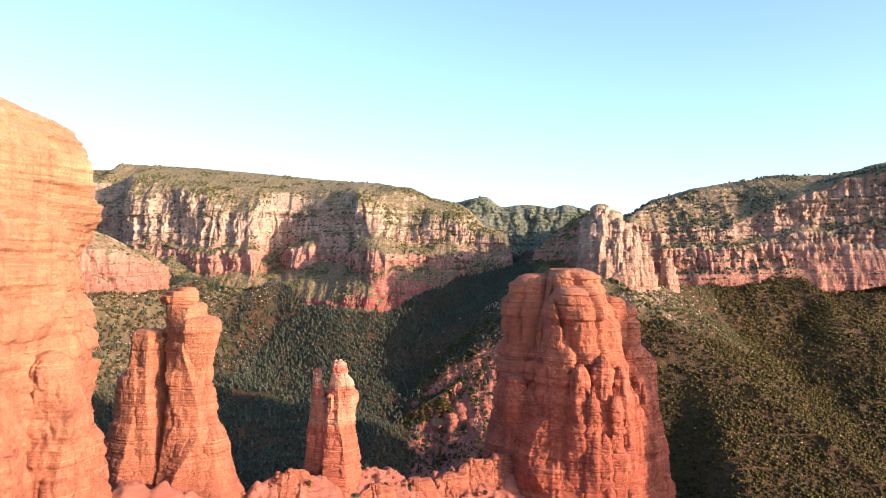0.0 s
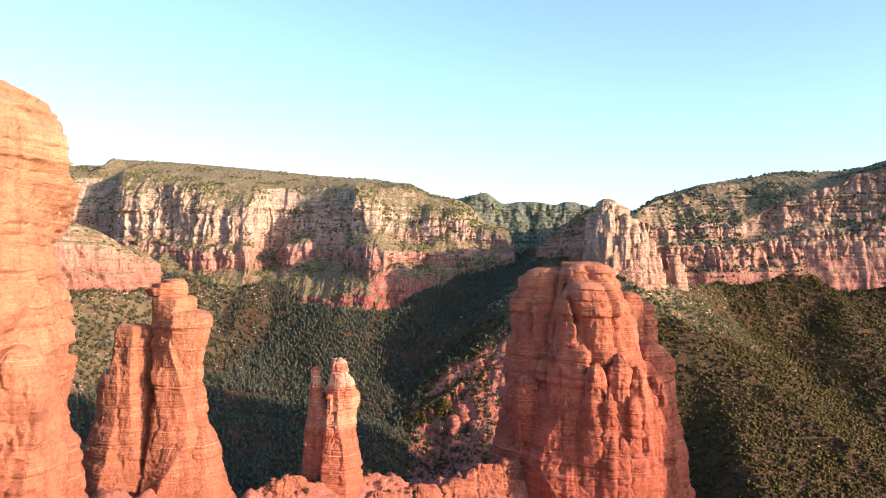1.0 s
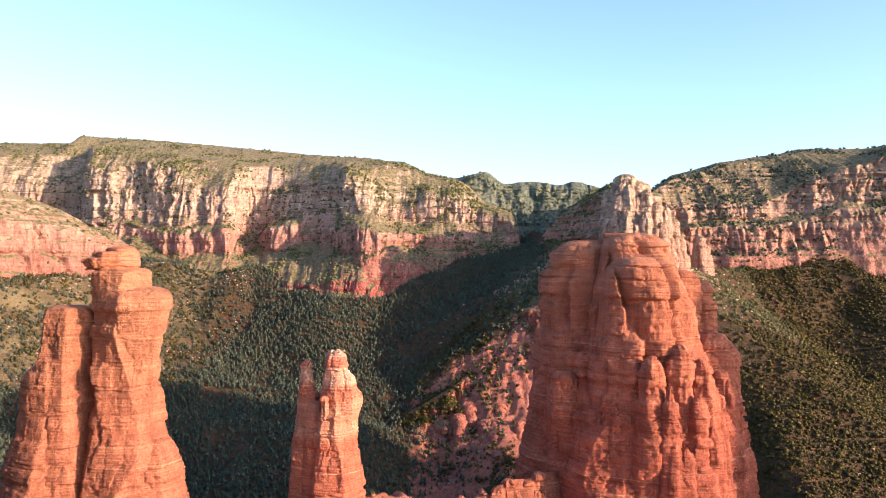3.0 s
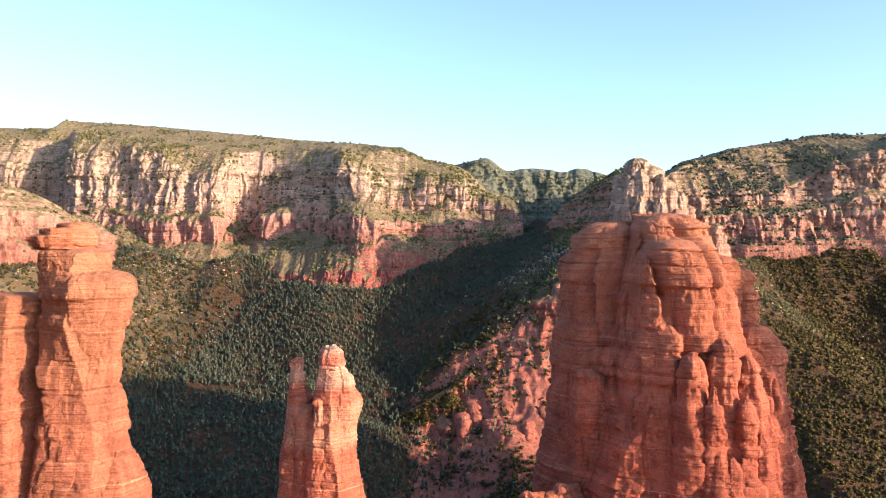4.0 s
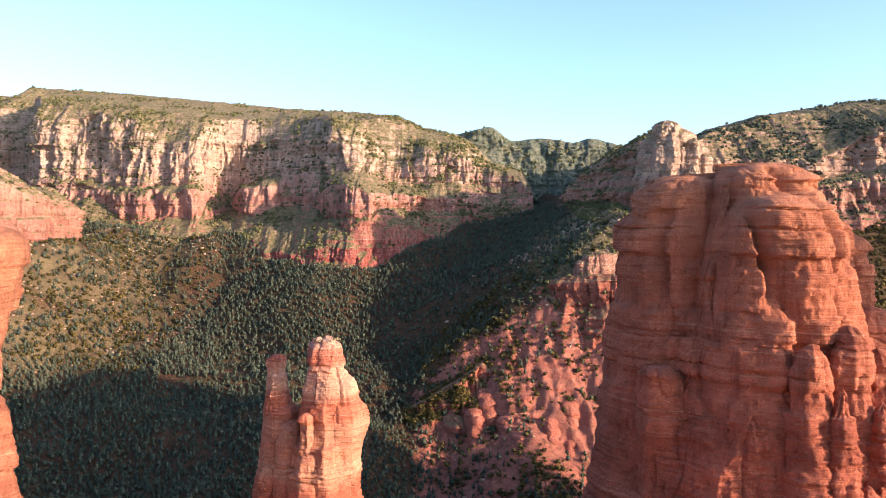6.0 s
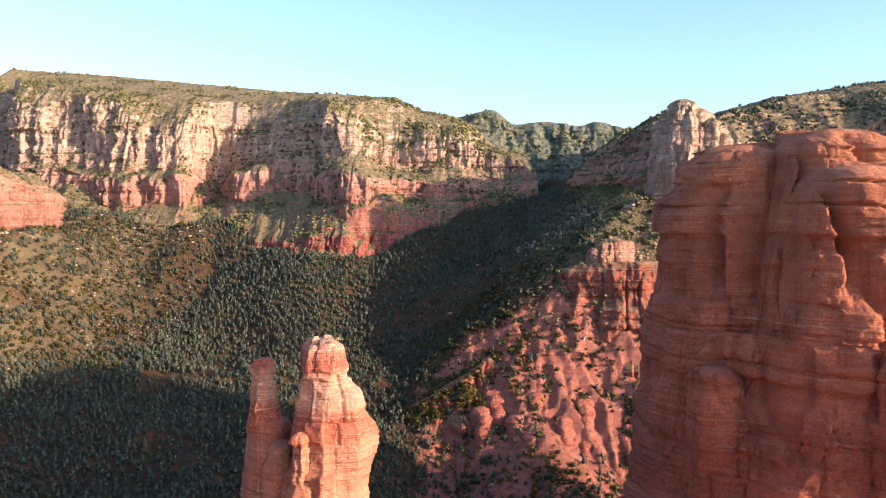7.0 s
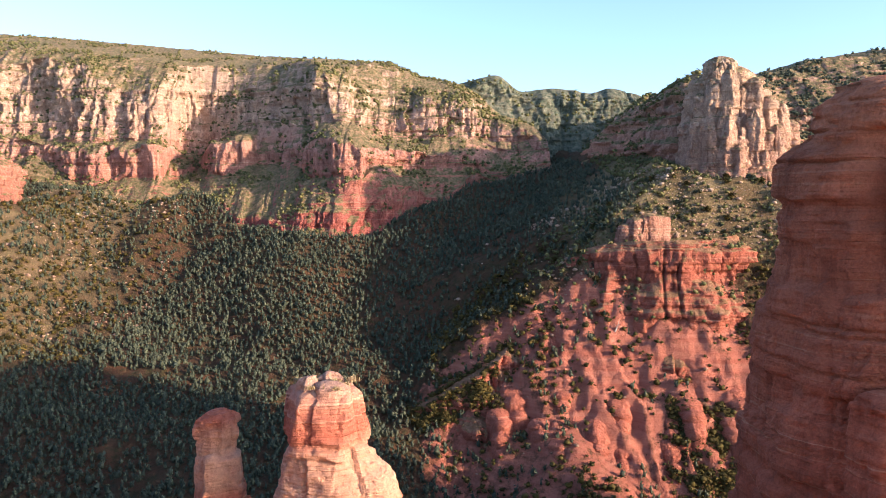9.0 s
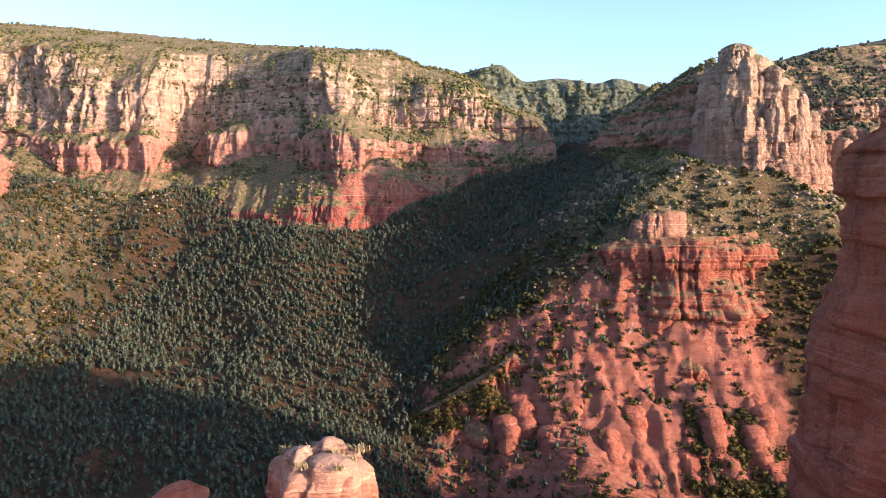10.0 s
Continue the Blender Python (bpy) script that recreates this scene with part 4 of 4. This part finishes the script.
tower("rock_tower", (84, 655), -60, [(-9, 0, 4, -37, 2, 0.1), (-3, 0, 5, -34, 2, 0.1), (4, 1, 5, -32, 3, 0.1), (10, 2, 4, -33, 2, 0.1)], du=0.4, dz=0.4, seed=631, rough=0.7, block=1.0, width=3, material=rock_peak_mat, label="pale blocky sandstone outcrop on the slope below the peak", category="rock stack", group="rock stacks on the ridge")


# ---------------------------------------------------------------- bare rock on the spur and the saddle
def ground_at(x, y):
    return float(ground_height(np.array([x], float), np.array([y], float))[0])


rr = np.random.default_rng(23)
spur_face = cliff_wall("rock_slope", [
    (-62, 640, -140, -139, -155, 0.1), (-30, 640, -122, -121, -155, 0.35), (0, 646, -104, -102, -155, 0.9), (30, 650, -85, -83, -155, 1.25), (60, 645, -72, -69, -150, 1.15), (95, 630, -76, -73, -150, 1.15), (125, 631, -76, -73, -150, 1.15), (150, 642, -78, -75, -150, 0.8), (164, 656, -84, -82, -150, 0.3)],
    [(-165, 60), (-146, 52), (-142, 45), (-134, 42), (-129, 34), (-122, 32), (-117, 25), (-110, 23), (-105, 17), (-96, 14), (-92, 9), (-76, 0)],
    share=6.0, steep=0.2, bag=spur_spots, pillow=4.8, period=9.0, jag=0.45, step=0.55, dz=0.45, alcove=3.0, flute=1.0, seed=91, depth=6, material=rock_slope_mat, label="ribbed slope of rounded bare red sandstone with shrubs in its joints")
# rounded slabs that bulge from the slope's foot
sr = random.Random(95)
face_v = np.empty(3 * len(spur_face.data.vertices))
spur_face.data.vertices.foreach_get("co", face_v)
face_v = face_v.reshape(-1, 3)
face_y = np.arange(640.0, 540.0, -0.5)
for k, (row, gap) in enumerate([(-112, 24), (-121, 22), (-130, 22)]):
    x = 10 - 4 * k + sr.uniform(0, 6)
    while x < 122:
        z = row + sr.uniform(-3, 3)
        r = sr.uniform(4.5, 6.5)
        near = face_v[(np.abs(face_v[:, 0] - x) < 1.5) & (np.abs(face_v[:, 2] - z) < 1.5), 1]
        low = face_y[ground_height(np.full_like(face_y, x), face_y) > z]
        y = float(min(near.mean() if len(near) else 640, low.min() if len(low) else 640)) + 0.25 * r
        tower("rock_dome", (x, y), z - 26, [(0, 0, r, z + 1.5, r * 0.7, 0.10), (sr.uniform(-1, 1), -0.8 * r, r * 0.92, z - 1.5, r * 0.8, 0.12), (sr.uniform(-1, 1), -1.5 * r, r * 0.85, z - 6, r, 0.15)],
            du=0.5, dz=0.45, seed=900 + 13 * k + int(x), flute=0.2, rough=0.45, crack=0.5, block=0.3, width=6, ledge=0.35, square=2.4, facet=0.4, grain=0.1, material=rock_pink,
            label="rounded bare red sandstone dome bulging from the slope", category="rock", group="rounded domes at the foot of the spur")
        x += gap * sr.uniform(0.75, 1.5)
outcrops = [(-66, 334, 6, 3), (-31, 345, 7, 4), (-14, 362, 8, 4), (2, 372, 8, 7), (14, 380, 8, 9), (26, 385, 8, 7), (6, 360, 8, 2), (-24, 336, 7, 1), (24, 366, 7, 3)]
for k, (x, y, r, up) in enumerate(outcrops):
    z = ground_at(x, y) + up
    tower("rock_outcrop", (x, y), z - 22, [(0, 0, r * 0.45, z, r * 0.4, 0.55), (r * 0.7, 0.3 * r, r * 0.4, z - 1.0, r * 0.4, 0.5), (-0.6 * r, -0.4 * r, r * 0.4, z - 2.0, r * 0.4, 0.5)],
        du=0.35, dz=0.25, seed=820 + 5 * k, flute=0.9, rough=0.9, block=0.9, width=3.0, ledge=0.6,
        label="broken red sandstone outcrop on the saddle", category="rock outcrop", group="outcrops on the saddle")


# ---------------------------------------------------------------- plants
ICO = (1 + 5 ** 0.5) / 2
ico_v = np.array([(-1, ICO, 0), (1, ICO, 0), (-1, -ICO, 0), (1, -ICO, 0), (0, -1, ICO), (0, 1, ICO), (0, -1, -ICO), (0, 1, -ICO), (ICO, 0, -1), (ICO, 0, 1), (-ICO, 0, -1), (-ICO, 0, 1)]) / 1.902
ico_f = np.array([(0, 11, 5), (0, 5, 1), (0, 1, 7), (0, 7, 10), (0, 10, 11), (1, 5, 9), (5, 11, 4), (11, 10, 2), (10, 7, 6), (7, 1, 8), (3, 9, 4), (3, 4, 2), (3, 2, 6), (3, 6, 8), (3, 8, 9), (4, 9, 5), (2, 4, 11), (6, 2, 10), (8, 6, 7), (9, 8, 1)])


def crown_template(r, leaves, cone, core=0.7):
    """A crown one metre high and about one wide: a ragged core with leaf clumps round it."""
    V, T = [], []
    v = ico_v * r.uniform(0.75, 1.1, (12, 1))
    v[:, :2] *= (1 - cone * (v[:, 2:3] * 0.5 + 0.5)) * core * 0.5 * 1.3
    v[:, 2] = v[:, 2] * 0.40 * core / 0.7 + 0.48
    V.append(v)
    T.append(ico_f)
    n = 12
    for _ in range(leaves):
        d = r.normal(size=3)
        d /= np.linalg.norm(d)
        h = np.clip(0.5 + 0.47 * d[2], 0.04, 1)
        w = 0.52 * (1 - cone * h) * r.uniform(0.72, 1.12)
        c = np.array([d[0] * w, d[1] * w, h])
        s = r.uniform(0.10, 0.20)
        V.append(c + r.normal(size=(3, 3)) * s * np.array([1, 1, 0.8]))
        T.append(np.array([[n, n + 1, n + 2]]))
        n += 3
    return np.vstack(V), np.vstack(T)


def scatter(spots, sizes, templates, seed, sink=0.08):
    """One mesh's points and triangles: a template at each spot, turned and sized at random."""
    r = np.random.default_rng(seed)
    which = r.integers(len(templates), size=len(spots))
    Vs, Ts, base = [], [], 0
    for k, (v, t) in enumerate(templates):
        sel = np.where(which == k)[0]
        if not len(sel):
            continue
        a = r.uniform(0, 2 * math.pi, len(sel))
        ca, sa = np.cos(a)[:, None], np.sin(a)[:, None]
        w, h = sizes[sel, 0:1], sizes[sel, 1:2]
        x = (v[None, :, 0] * ca - v[None, :, 1] * sa) * w + spots[sel, 0:1]
        y = (v[None, :, 0] * sa + v[None, :, 1] * ca) * w + spots[sel, 1:2]
        z = (v[None, :, 2] - sink) * h + spots[sel, 2:3]
        Vs.append(np.stack([x, y, z], -1).reshape(-1, 3))
        off = base + np.arange(len(sel))[:, None, None] * len(v)
        Ts.append((t[None] + off).reshape(-1, 3))
        base += len(sel) * len(v)
    return np.vstack(Vs), np.vstack(Ts)


def jittered(x0, x1, y0, y1, step, r):
    xs, ys = np.meshgrid(np.arange(x0, x1, step), np.arange(y0, y1, step))
    x, y = xs.ravel() + r.uniform(-0.5, 0.5, xs.size) * step, ys.ravel() + r.uniform(-0.5, 0.5, xs.size) * step
    return x, y


def slope_at(x, y):
    e = 1.5
    gx = (ground_height(x + e, y) - ground_height(x - e, y)) / (2 * e)
    gy = (ground_height(x, y + e) - ground_height(x, y - e)) / (2 * e)
    return np.hypot(gx, gy)


tr = np.random.default_rng(17)
round_crowns = [crown_template(tr, 24, 0.15) for _ in range(6)]
cone_crowns = [crown_template(tr, 24, 0.6) for _ in range(6)]
low_crowns = [crown_template(tr, 14, 0.2) for _ in range(6)]

# valley woods
vx, vy = jittered(-420, 90, 440, 900, 2.9, tr)
vz = ground_height(vx, vy)
dens = 0.95 + 0.5 * fbm(vx, vy, 0 * vx, 45, 3, 201)
spur_side = bare_share(vx, vy, vz)
keep = (tr.random(len(vx)) < dens - 0.75 * spur_side) & (vz < 25 + 0 * vx) & (slope_at(vx, vy) < 1.15)
keep &= np.hypot((vx + 168) / 13, (vy - 662) / 5) > 1
keep &= ~((vx < -190) & (vz > -100) & (vy < 860) & (tr.random(len(vx)) < 0.7))
valley = np.stack([vx, vy, vz], -1)[keep]
sz = tr.uniform(2.0, 3.6, len(valley))
V, T = scatter(valley, np.stack([sz * tr.uniform(0.65, 0.92, len(sz)), sz * 1.3], -1), cone_crowns + cone_crowns + round_crowns, 5)
link("valley_woods", tri_mesh("valley_woods", V, T), leaf_valley, label="dark green pinyon and juniper woods on the valley floor", category="trees", kind="stuff")

# open scrub on the slopes
sx, sy = jittered(-20, 450, 470, 790, 2.15, tr)
szz = ground_height(sx, sy)
dens = 0.98 + 0.45 * fbm(sx, sy, 0 * sx, 28, 3, 211)
bare = bare_share(sx, sy, szz)
keep = (tr.random(len(sx)) < dens - 0.85 * bare) & (slope_at(sx, sy) < 1.7) & ~((sx < 90) & (sy > 690)) & (np.hypot(sx - 68, sy - 405) > 52)
slope_spots = np.stack([sx, sy, szz], -1)[keep]
below_peak = (slope_spots[:, 1] > 640) & (slope_spots[:, 0] > 30) & (slope_spots[:, 0] < 260)
ridge_spots = slope_spots[below_peak & (tr.random(len(slope_spots)) < 0.6)]
sz = 1.0 + 2.0 * tr.random(len(ridge_spots)) ** 1.5
V, T = scatter(ridge_spots, np.stack([sz * tr.uniform(0.9, 1.3, len(sz)), sz], -1), round_crowns, 16)
link("ridge_scrub", tri_mesh("ridge_scrub", V, T), leaf_ledge, label="olive shrubs between pale stones below the peak", category="shrubs", kind="stuff")
slope_spots = slope_spots[~below_peak]
sz = 1.2 + 2.4 * tr.random(len(slope_spots)) ** 1.5
V, T = scatter(slope_spots, np.stack([sz * tr.uniform(0.9, 1.3, len(sz)), sz], -1), round_crowns, 6)
link("slope_scrub", tri_mesh("slope_scrub", V, T), leaf_dry, label="olive and yellow-green scrub scattered over the slopes", category="shrubs", kind="stuff")

# yellow-green scrub and pale rubble on the talus across the valley
lx, ly = jittered(-420, -190, 560, 860, 3.6, tr)
lz = ground_height(lx, ly)
keep = (tr.random(len(lx)) < 0.6 + 0.5 * fbm(lx, ly, 0 * lx, 25, 3, 221)) & (lz > -104 + 12 * fbm(lx, ly, 0 * lx, 40, 2, 222)) & (lz < -20)
talus = np.stack([lx, ly, lz], -1)[keep]
sz = tr.uniform(1.4, 3.4, len(talus))
V, T = scatter(talus, np.stack([sz * 1.1, sz], -1), round_crowns, 8)
link("talus_scrub", tri_mesh("talus_scrub", V, T), leaf_dry, label="yellow-green scrub over the sunlit talus", category="shrubs", kind="stuff")


def stone_template(r):
    v = ico_v * r.uniform(0.6, 1.1, (12, 1)) * np.array([0.5, 0.5, 0.4])
    return v + np.array([0, 0, 0.3]), ico_f


stones = [stone_template(tr) for _ in range(8)]


def rubble(name, x0, x1, y0, y1, step, share, low, high, seed, label, material):
    r = np.random.default_rng(seed)
    x, y = jittered(x0, x1, y0, y1, step, r)
    z = ground_height(x, y)
    ok = (r.random(len(x)) < share * (0.6 + fbm(x, y, 0 * x, 22, 3, seed))) & (z > low) & (z < high)
    p = np.stack([x, y, z], -1)[ok]
    size = 0.7 + 2.2 * r.random(len(p)) ** 4
    V, T = scatter(p, np.stack([size * 1.3, size], -1), stones, seed, sink=0.2)
    link(name, tri_mesh(name, V, T), material, label=label, category="stones", kind="stuff")


rubble("talus_rubble", -420, -180, 540, 860, 2.4, 0.3, -104, -16, 31, "pale boulders strewn over the talus", rock_pale)
rubble("slope_rubble", -10, 400, 440, 740, 3.4, 0.09, -400, -10, 32, "pale and pink boulders strewn over the slopes", rock_pale)
rubble("ridge_rubble", 40, 235, 648, 720, 1.8, 0.75, -75, -5, 34, "pale boulders between the shrubs below the peak", rock_pale)
rubble("saddle_rubble", -110, 120, 300, 430, 1.6, 0.4, -140, -70, 33, "broken red stones over the saddle", rock_red)

# scrub on the ledges of the mesas
spots = np.vstack(scrub_spots)
sz = tr.uniform(1.4, 3.2, len(spots))
V, T = scatter(spots, np.stack([sz * 1.2, sz], -1), low_crowns, 7, sink=0.15)
link("ledge_scrub", tri_mesh("ledge_scrub", V, T), leaf_ledge, label="olive scrub on the ledges and tops of the mesas", category="shrubs", kind="stuff")
# dark woods on top of the mesa beyond the peak
spots = np.vstack(cap_spots)
sz = tr.uniform(1.6, 3.4, len(spots))
V, T = scatter(spots, np.stack([sz * 1.2, sz], -1), low_crowns, 12, sink=0.15)
link("mesa_woods", tri_mesh("mesa_woods", V, T), leaf_valley, label="dark green scrub over the top of a buff mesa", category="shrubs", kind="stuff")

# shrubs in the joints of the spur's face
spots = np.vstack(spur_spots)
sz = 1.2 + 2.2 * tr.random(len(spots)) ** 1.5
V, T = scatter(spots, np.stack([sz * 1.25, sz], -1), round_crowns, 9, sink=0.15)
link("spur_scrub", tri_mesh("spur_scrub", V, T), leaf_dry, label="olive shrubs in the joints of the red slope", category="shrubs", kind="stuff")


# ---------------------------------------------------------------- single trees and tufts near the way
def tree_meshes(r, leaves):
    """Trunk with limbs, and a crown of leaf clumps, one metre high."""
    bm = bmesh.new()

    def limb(a, b, ra, rb):
        a, b = Vector(a), Vector(b)
        q = (b - a).to_track_quat("Z", "Y")
        ring = []
        for p, rad in ((a, ra), (b, rb)):
            ring.append([bm.verts.new(p + q @ Vector((math.cos(t) * rad, math.sin(t) * rad, 0))) for t in (0, 1.26, 2.51, 3.77, 5.03)])
        for i in range(5):
            bm.faces.new((ring[0][i], ring[0][(i + 1) % 5], ring[1][(i + 1) % 5], ring[1][i]))

    limb((0, 0, -0.12), (0.03, 0.01, 0.35), 0.06, 0.035)
    limb((0.03, 0.01, 0.35), (0.02, 0.03, 0.8), 0.035, 0.012)
    for _ in range(4):
        t, h = r.uniform(0, 6.28), r.uniform(0.15, 0.5)
        limb((0.02, 0.01, h), (0.3 * math.cos(t), 0.3 * math.sin(t), h + r.uniform(0.1, 0.3)), 0.025, 0.008)
    trunk = bpy.data.meshes.new("trunk")
    bm.to_mesh(trunk)
    bm.free()
    trunk.materials.append(bark)
    V, T = crown_template(r, leaves, r.uniform(0.1, 0.35), core=0.55)
    crown = tri_mesh("crown", V, T)
    return trunk, crown


def make_tree(name, r, leaves, leaf, label, category, group):
    trunk, crown = tree_meshes(r, leaves)
    root = new(name, None)
    tagged(root, label, category, group)
    t = new("trunk", trunk)
    t.parent = root
    c = new("crown", crown)
    crown.materials.append(leaf)
    c.parent = root
    return root


sr = np.random.default_rng(29)
models = [make_tree("juniper", sr, 150, leaf_dry if k % 2 else leaf_valley, "small ragged juniper rooted in red rock", "tree", "junipers on the spur and saddle") for k in range(6)]
used = set()
jx, jy = jittered(30, 190, 640, 690, 6.4, sr)
ax, ay = jittered(-95, 50, 318, 396, 8.5, sr)
spots = [(x, y, sr.uniform(1.6, 3.2)) for x, y in zip(jx, jy) if sr.random() < 0.62] + [(x, y, sr.uniform(1.0, 2.4)) for x, y in zip(ax, ay) if sr.random() < 0.5 and math.hypot(x - 54, y - 406) > 44]
for n, (x, y, h) in enumerate(spots[:290]):
    k = n % 6
    m = Matrix.Translation((x, y, ground_at(x, y) - 0.05)) @ Matrix.Rotation(sr.uniform(0, 6.28), 4, "Z") @ Matrix.Diagonal((h * sr.uniform(0.9, 1.3), h * 1.1, h, 1))
    if k not in used:
        used.add(k)
        ob = models[k]
        ob.matrix_basis = m
    else:
        ob = copy_thing(models[k], Matrix.Identity(4))
        ob.matrix_basis = m

# tufts on the slender spire's top
tuft_leaf = leaf_material("pale_grass", (0.22, 0.18, 0.10), (0.42, 0.34, 0.22))


def tuft(r, blades):
    """A low wide tussock of many short stems."""
    V, T = [], []
    for k in range(blades):
        a, lean, h = r.uniform(0, 6.28), r.uniform(0.1, 0.9), r.uniform(0.25, 0.75)
        b = r.normal(size=2) * 0.35
        side = np.array([-math.sin(a), math.cos(a), 0]) * 0.045
        p = np.array([b[0], b[1], -0.2])
        q = p + np.array([math.cos(a) * lean * 0.5, math.sin(a) * lean * 0.5, h * 0.6 + 0.2])
        e = p + np.array([math.cos(a) * lean, math.sin(a) * lean, h + 0.2])
        V += [p - side, p + side, q - side, q + side, e]
        i = 5 * k
        T += [(i, i + 1, i + 3), (i, i + 3, i + 2), (i + 2, i + 3, i + 4)]
    return np.array(V), np.array(T)


for k in range(11):
    tk = np.random.default_rng(900 + k)
    a, d = k * 2.4, 0.4 + 3.2 * math.sqrt((k + 0.5) / 11)
    V, T = tuft(tk, 70)
    h = tk.uniform(0.4, 0.85)
    ob = link("grass_tuft", tri_mesh("grass_tuft", V * np.array([h, h, 0.85 * h]), T), tuft_leaf, label="pale dry grass tuft on the spire's top", category="grass tuft", group="tufts on the spire")
    ob.location = (-47.2 + 0.8 * math.cos(a) * d, 348.8 + 0.8 * math.sin(a) * d, -43.5)

# a bleached dead tree on the spur
dead_bark, _nt, _b = nodes("bleached_wood")
_n = noise_tex(_nt, _nt.nodes.new("ShaderNodeNewGeometry").outputs["Position"], 5.0)
_nt.links.new(ramp(_nt, _n, [(0.3, (0.34, 0.30, 0.25)), (0.7, (0.55, 0.5, 0.44))]), _b.inputs["Base Color"])
_b.inputs["Roughness"].default_value = 0.8
snag_trunk, snag_crown = tree_meshes(np.random.default_rng(77), 2)
bpy.data.meshes.remove(snag_crown)
snag_trunk.materials[0] = dead_bark
snag = new("dead_tree", snag_trunk)
tagged(snag, "bleached bare dead tree leaning on the red slope", "dead tree")
snag.matrix_basis = Matrix.Translation((63, 628, ground_at(63, 628))) @ Matrix.Rotation(0.35, 4, "Y") @ Matrix.Diagonal((7, 7, 6.5, 1))
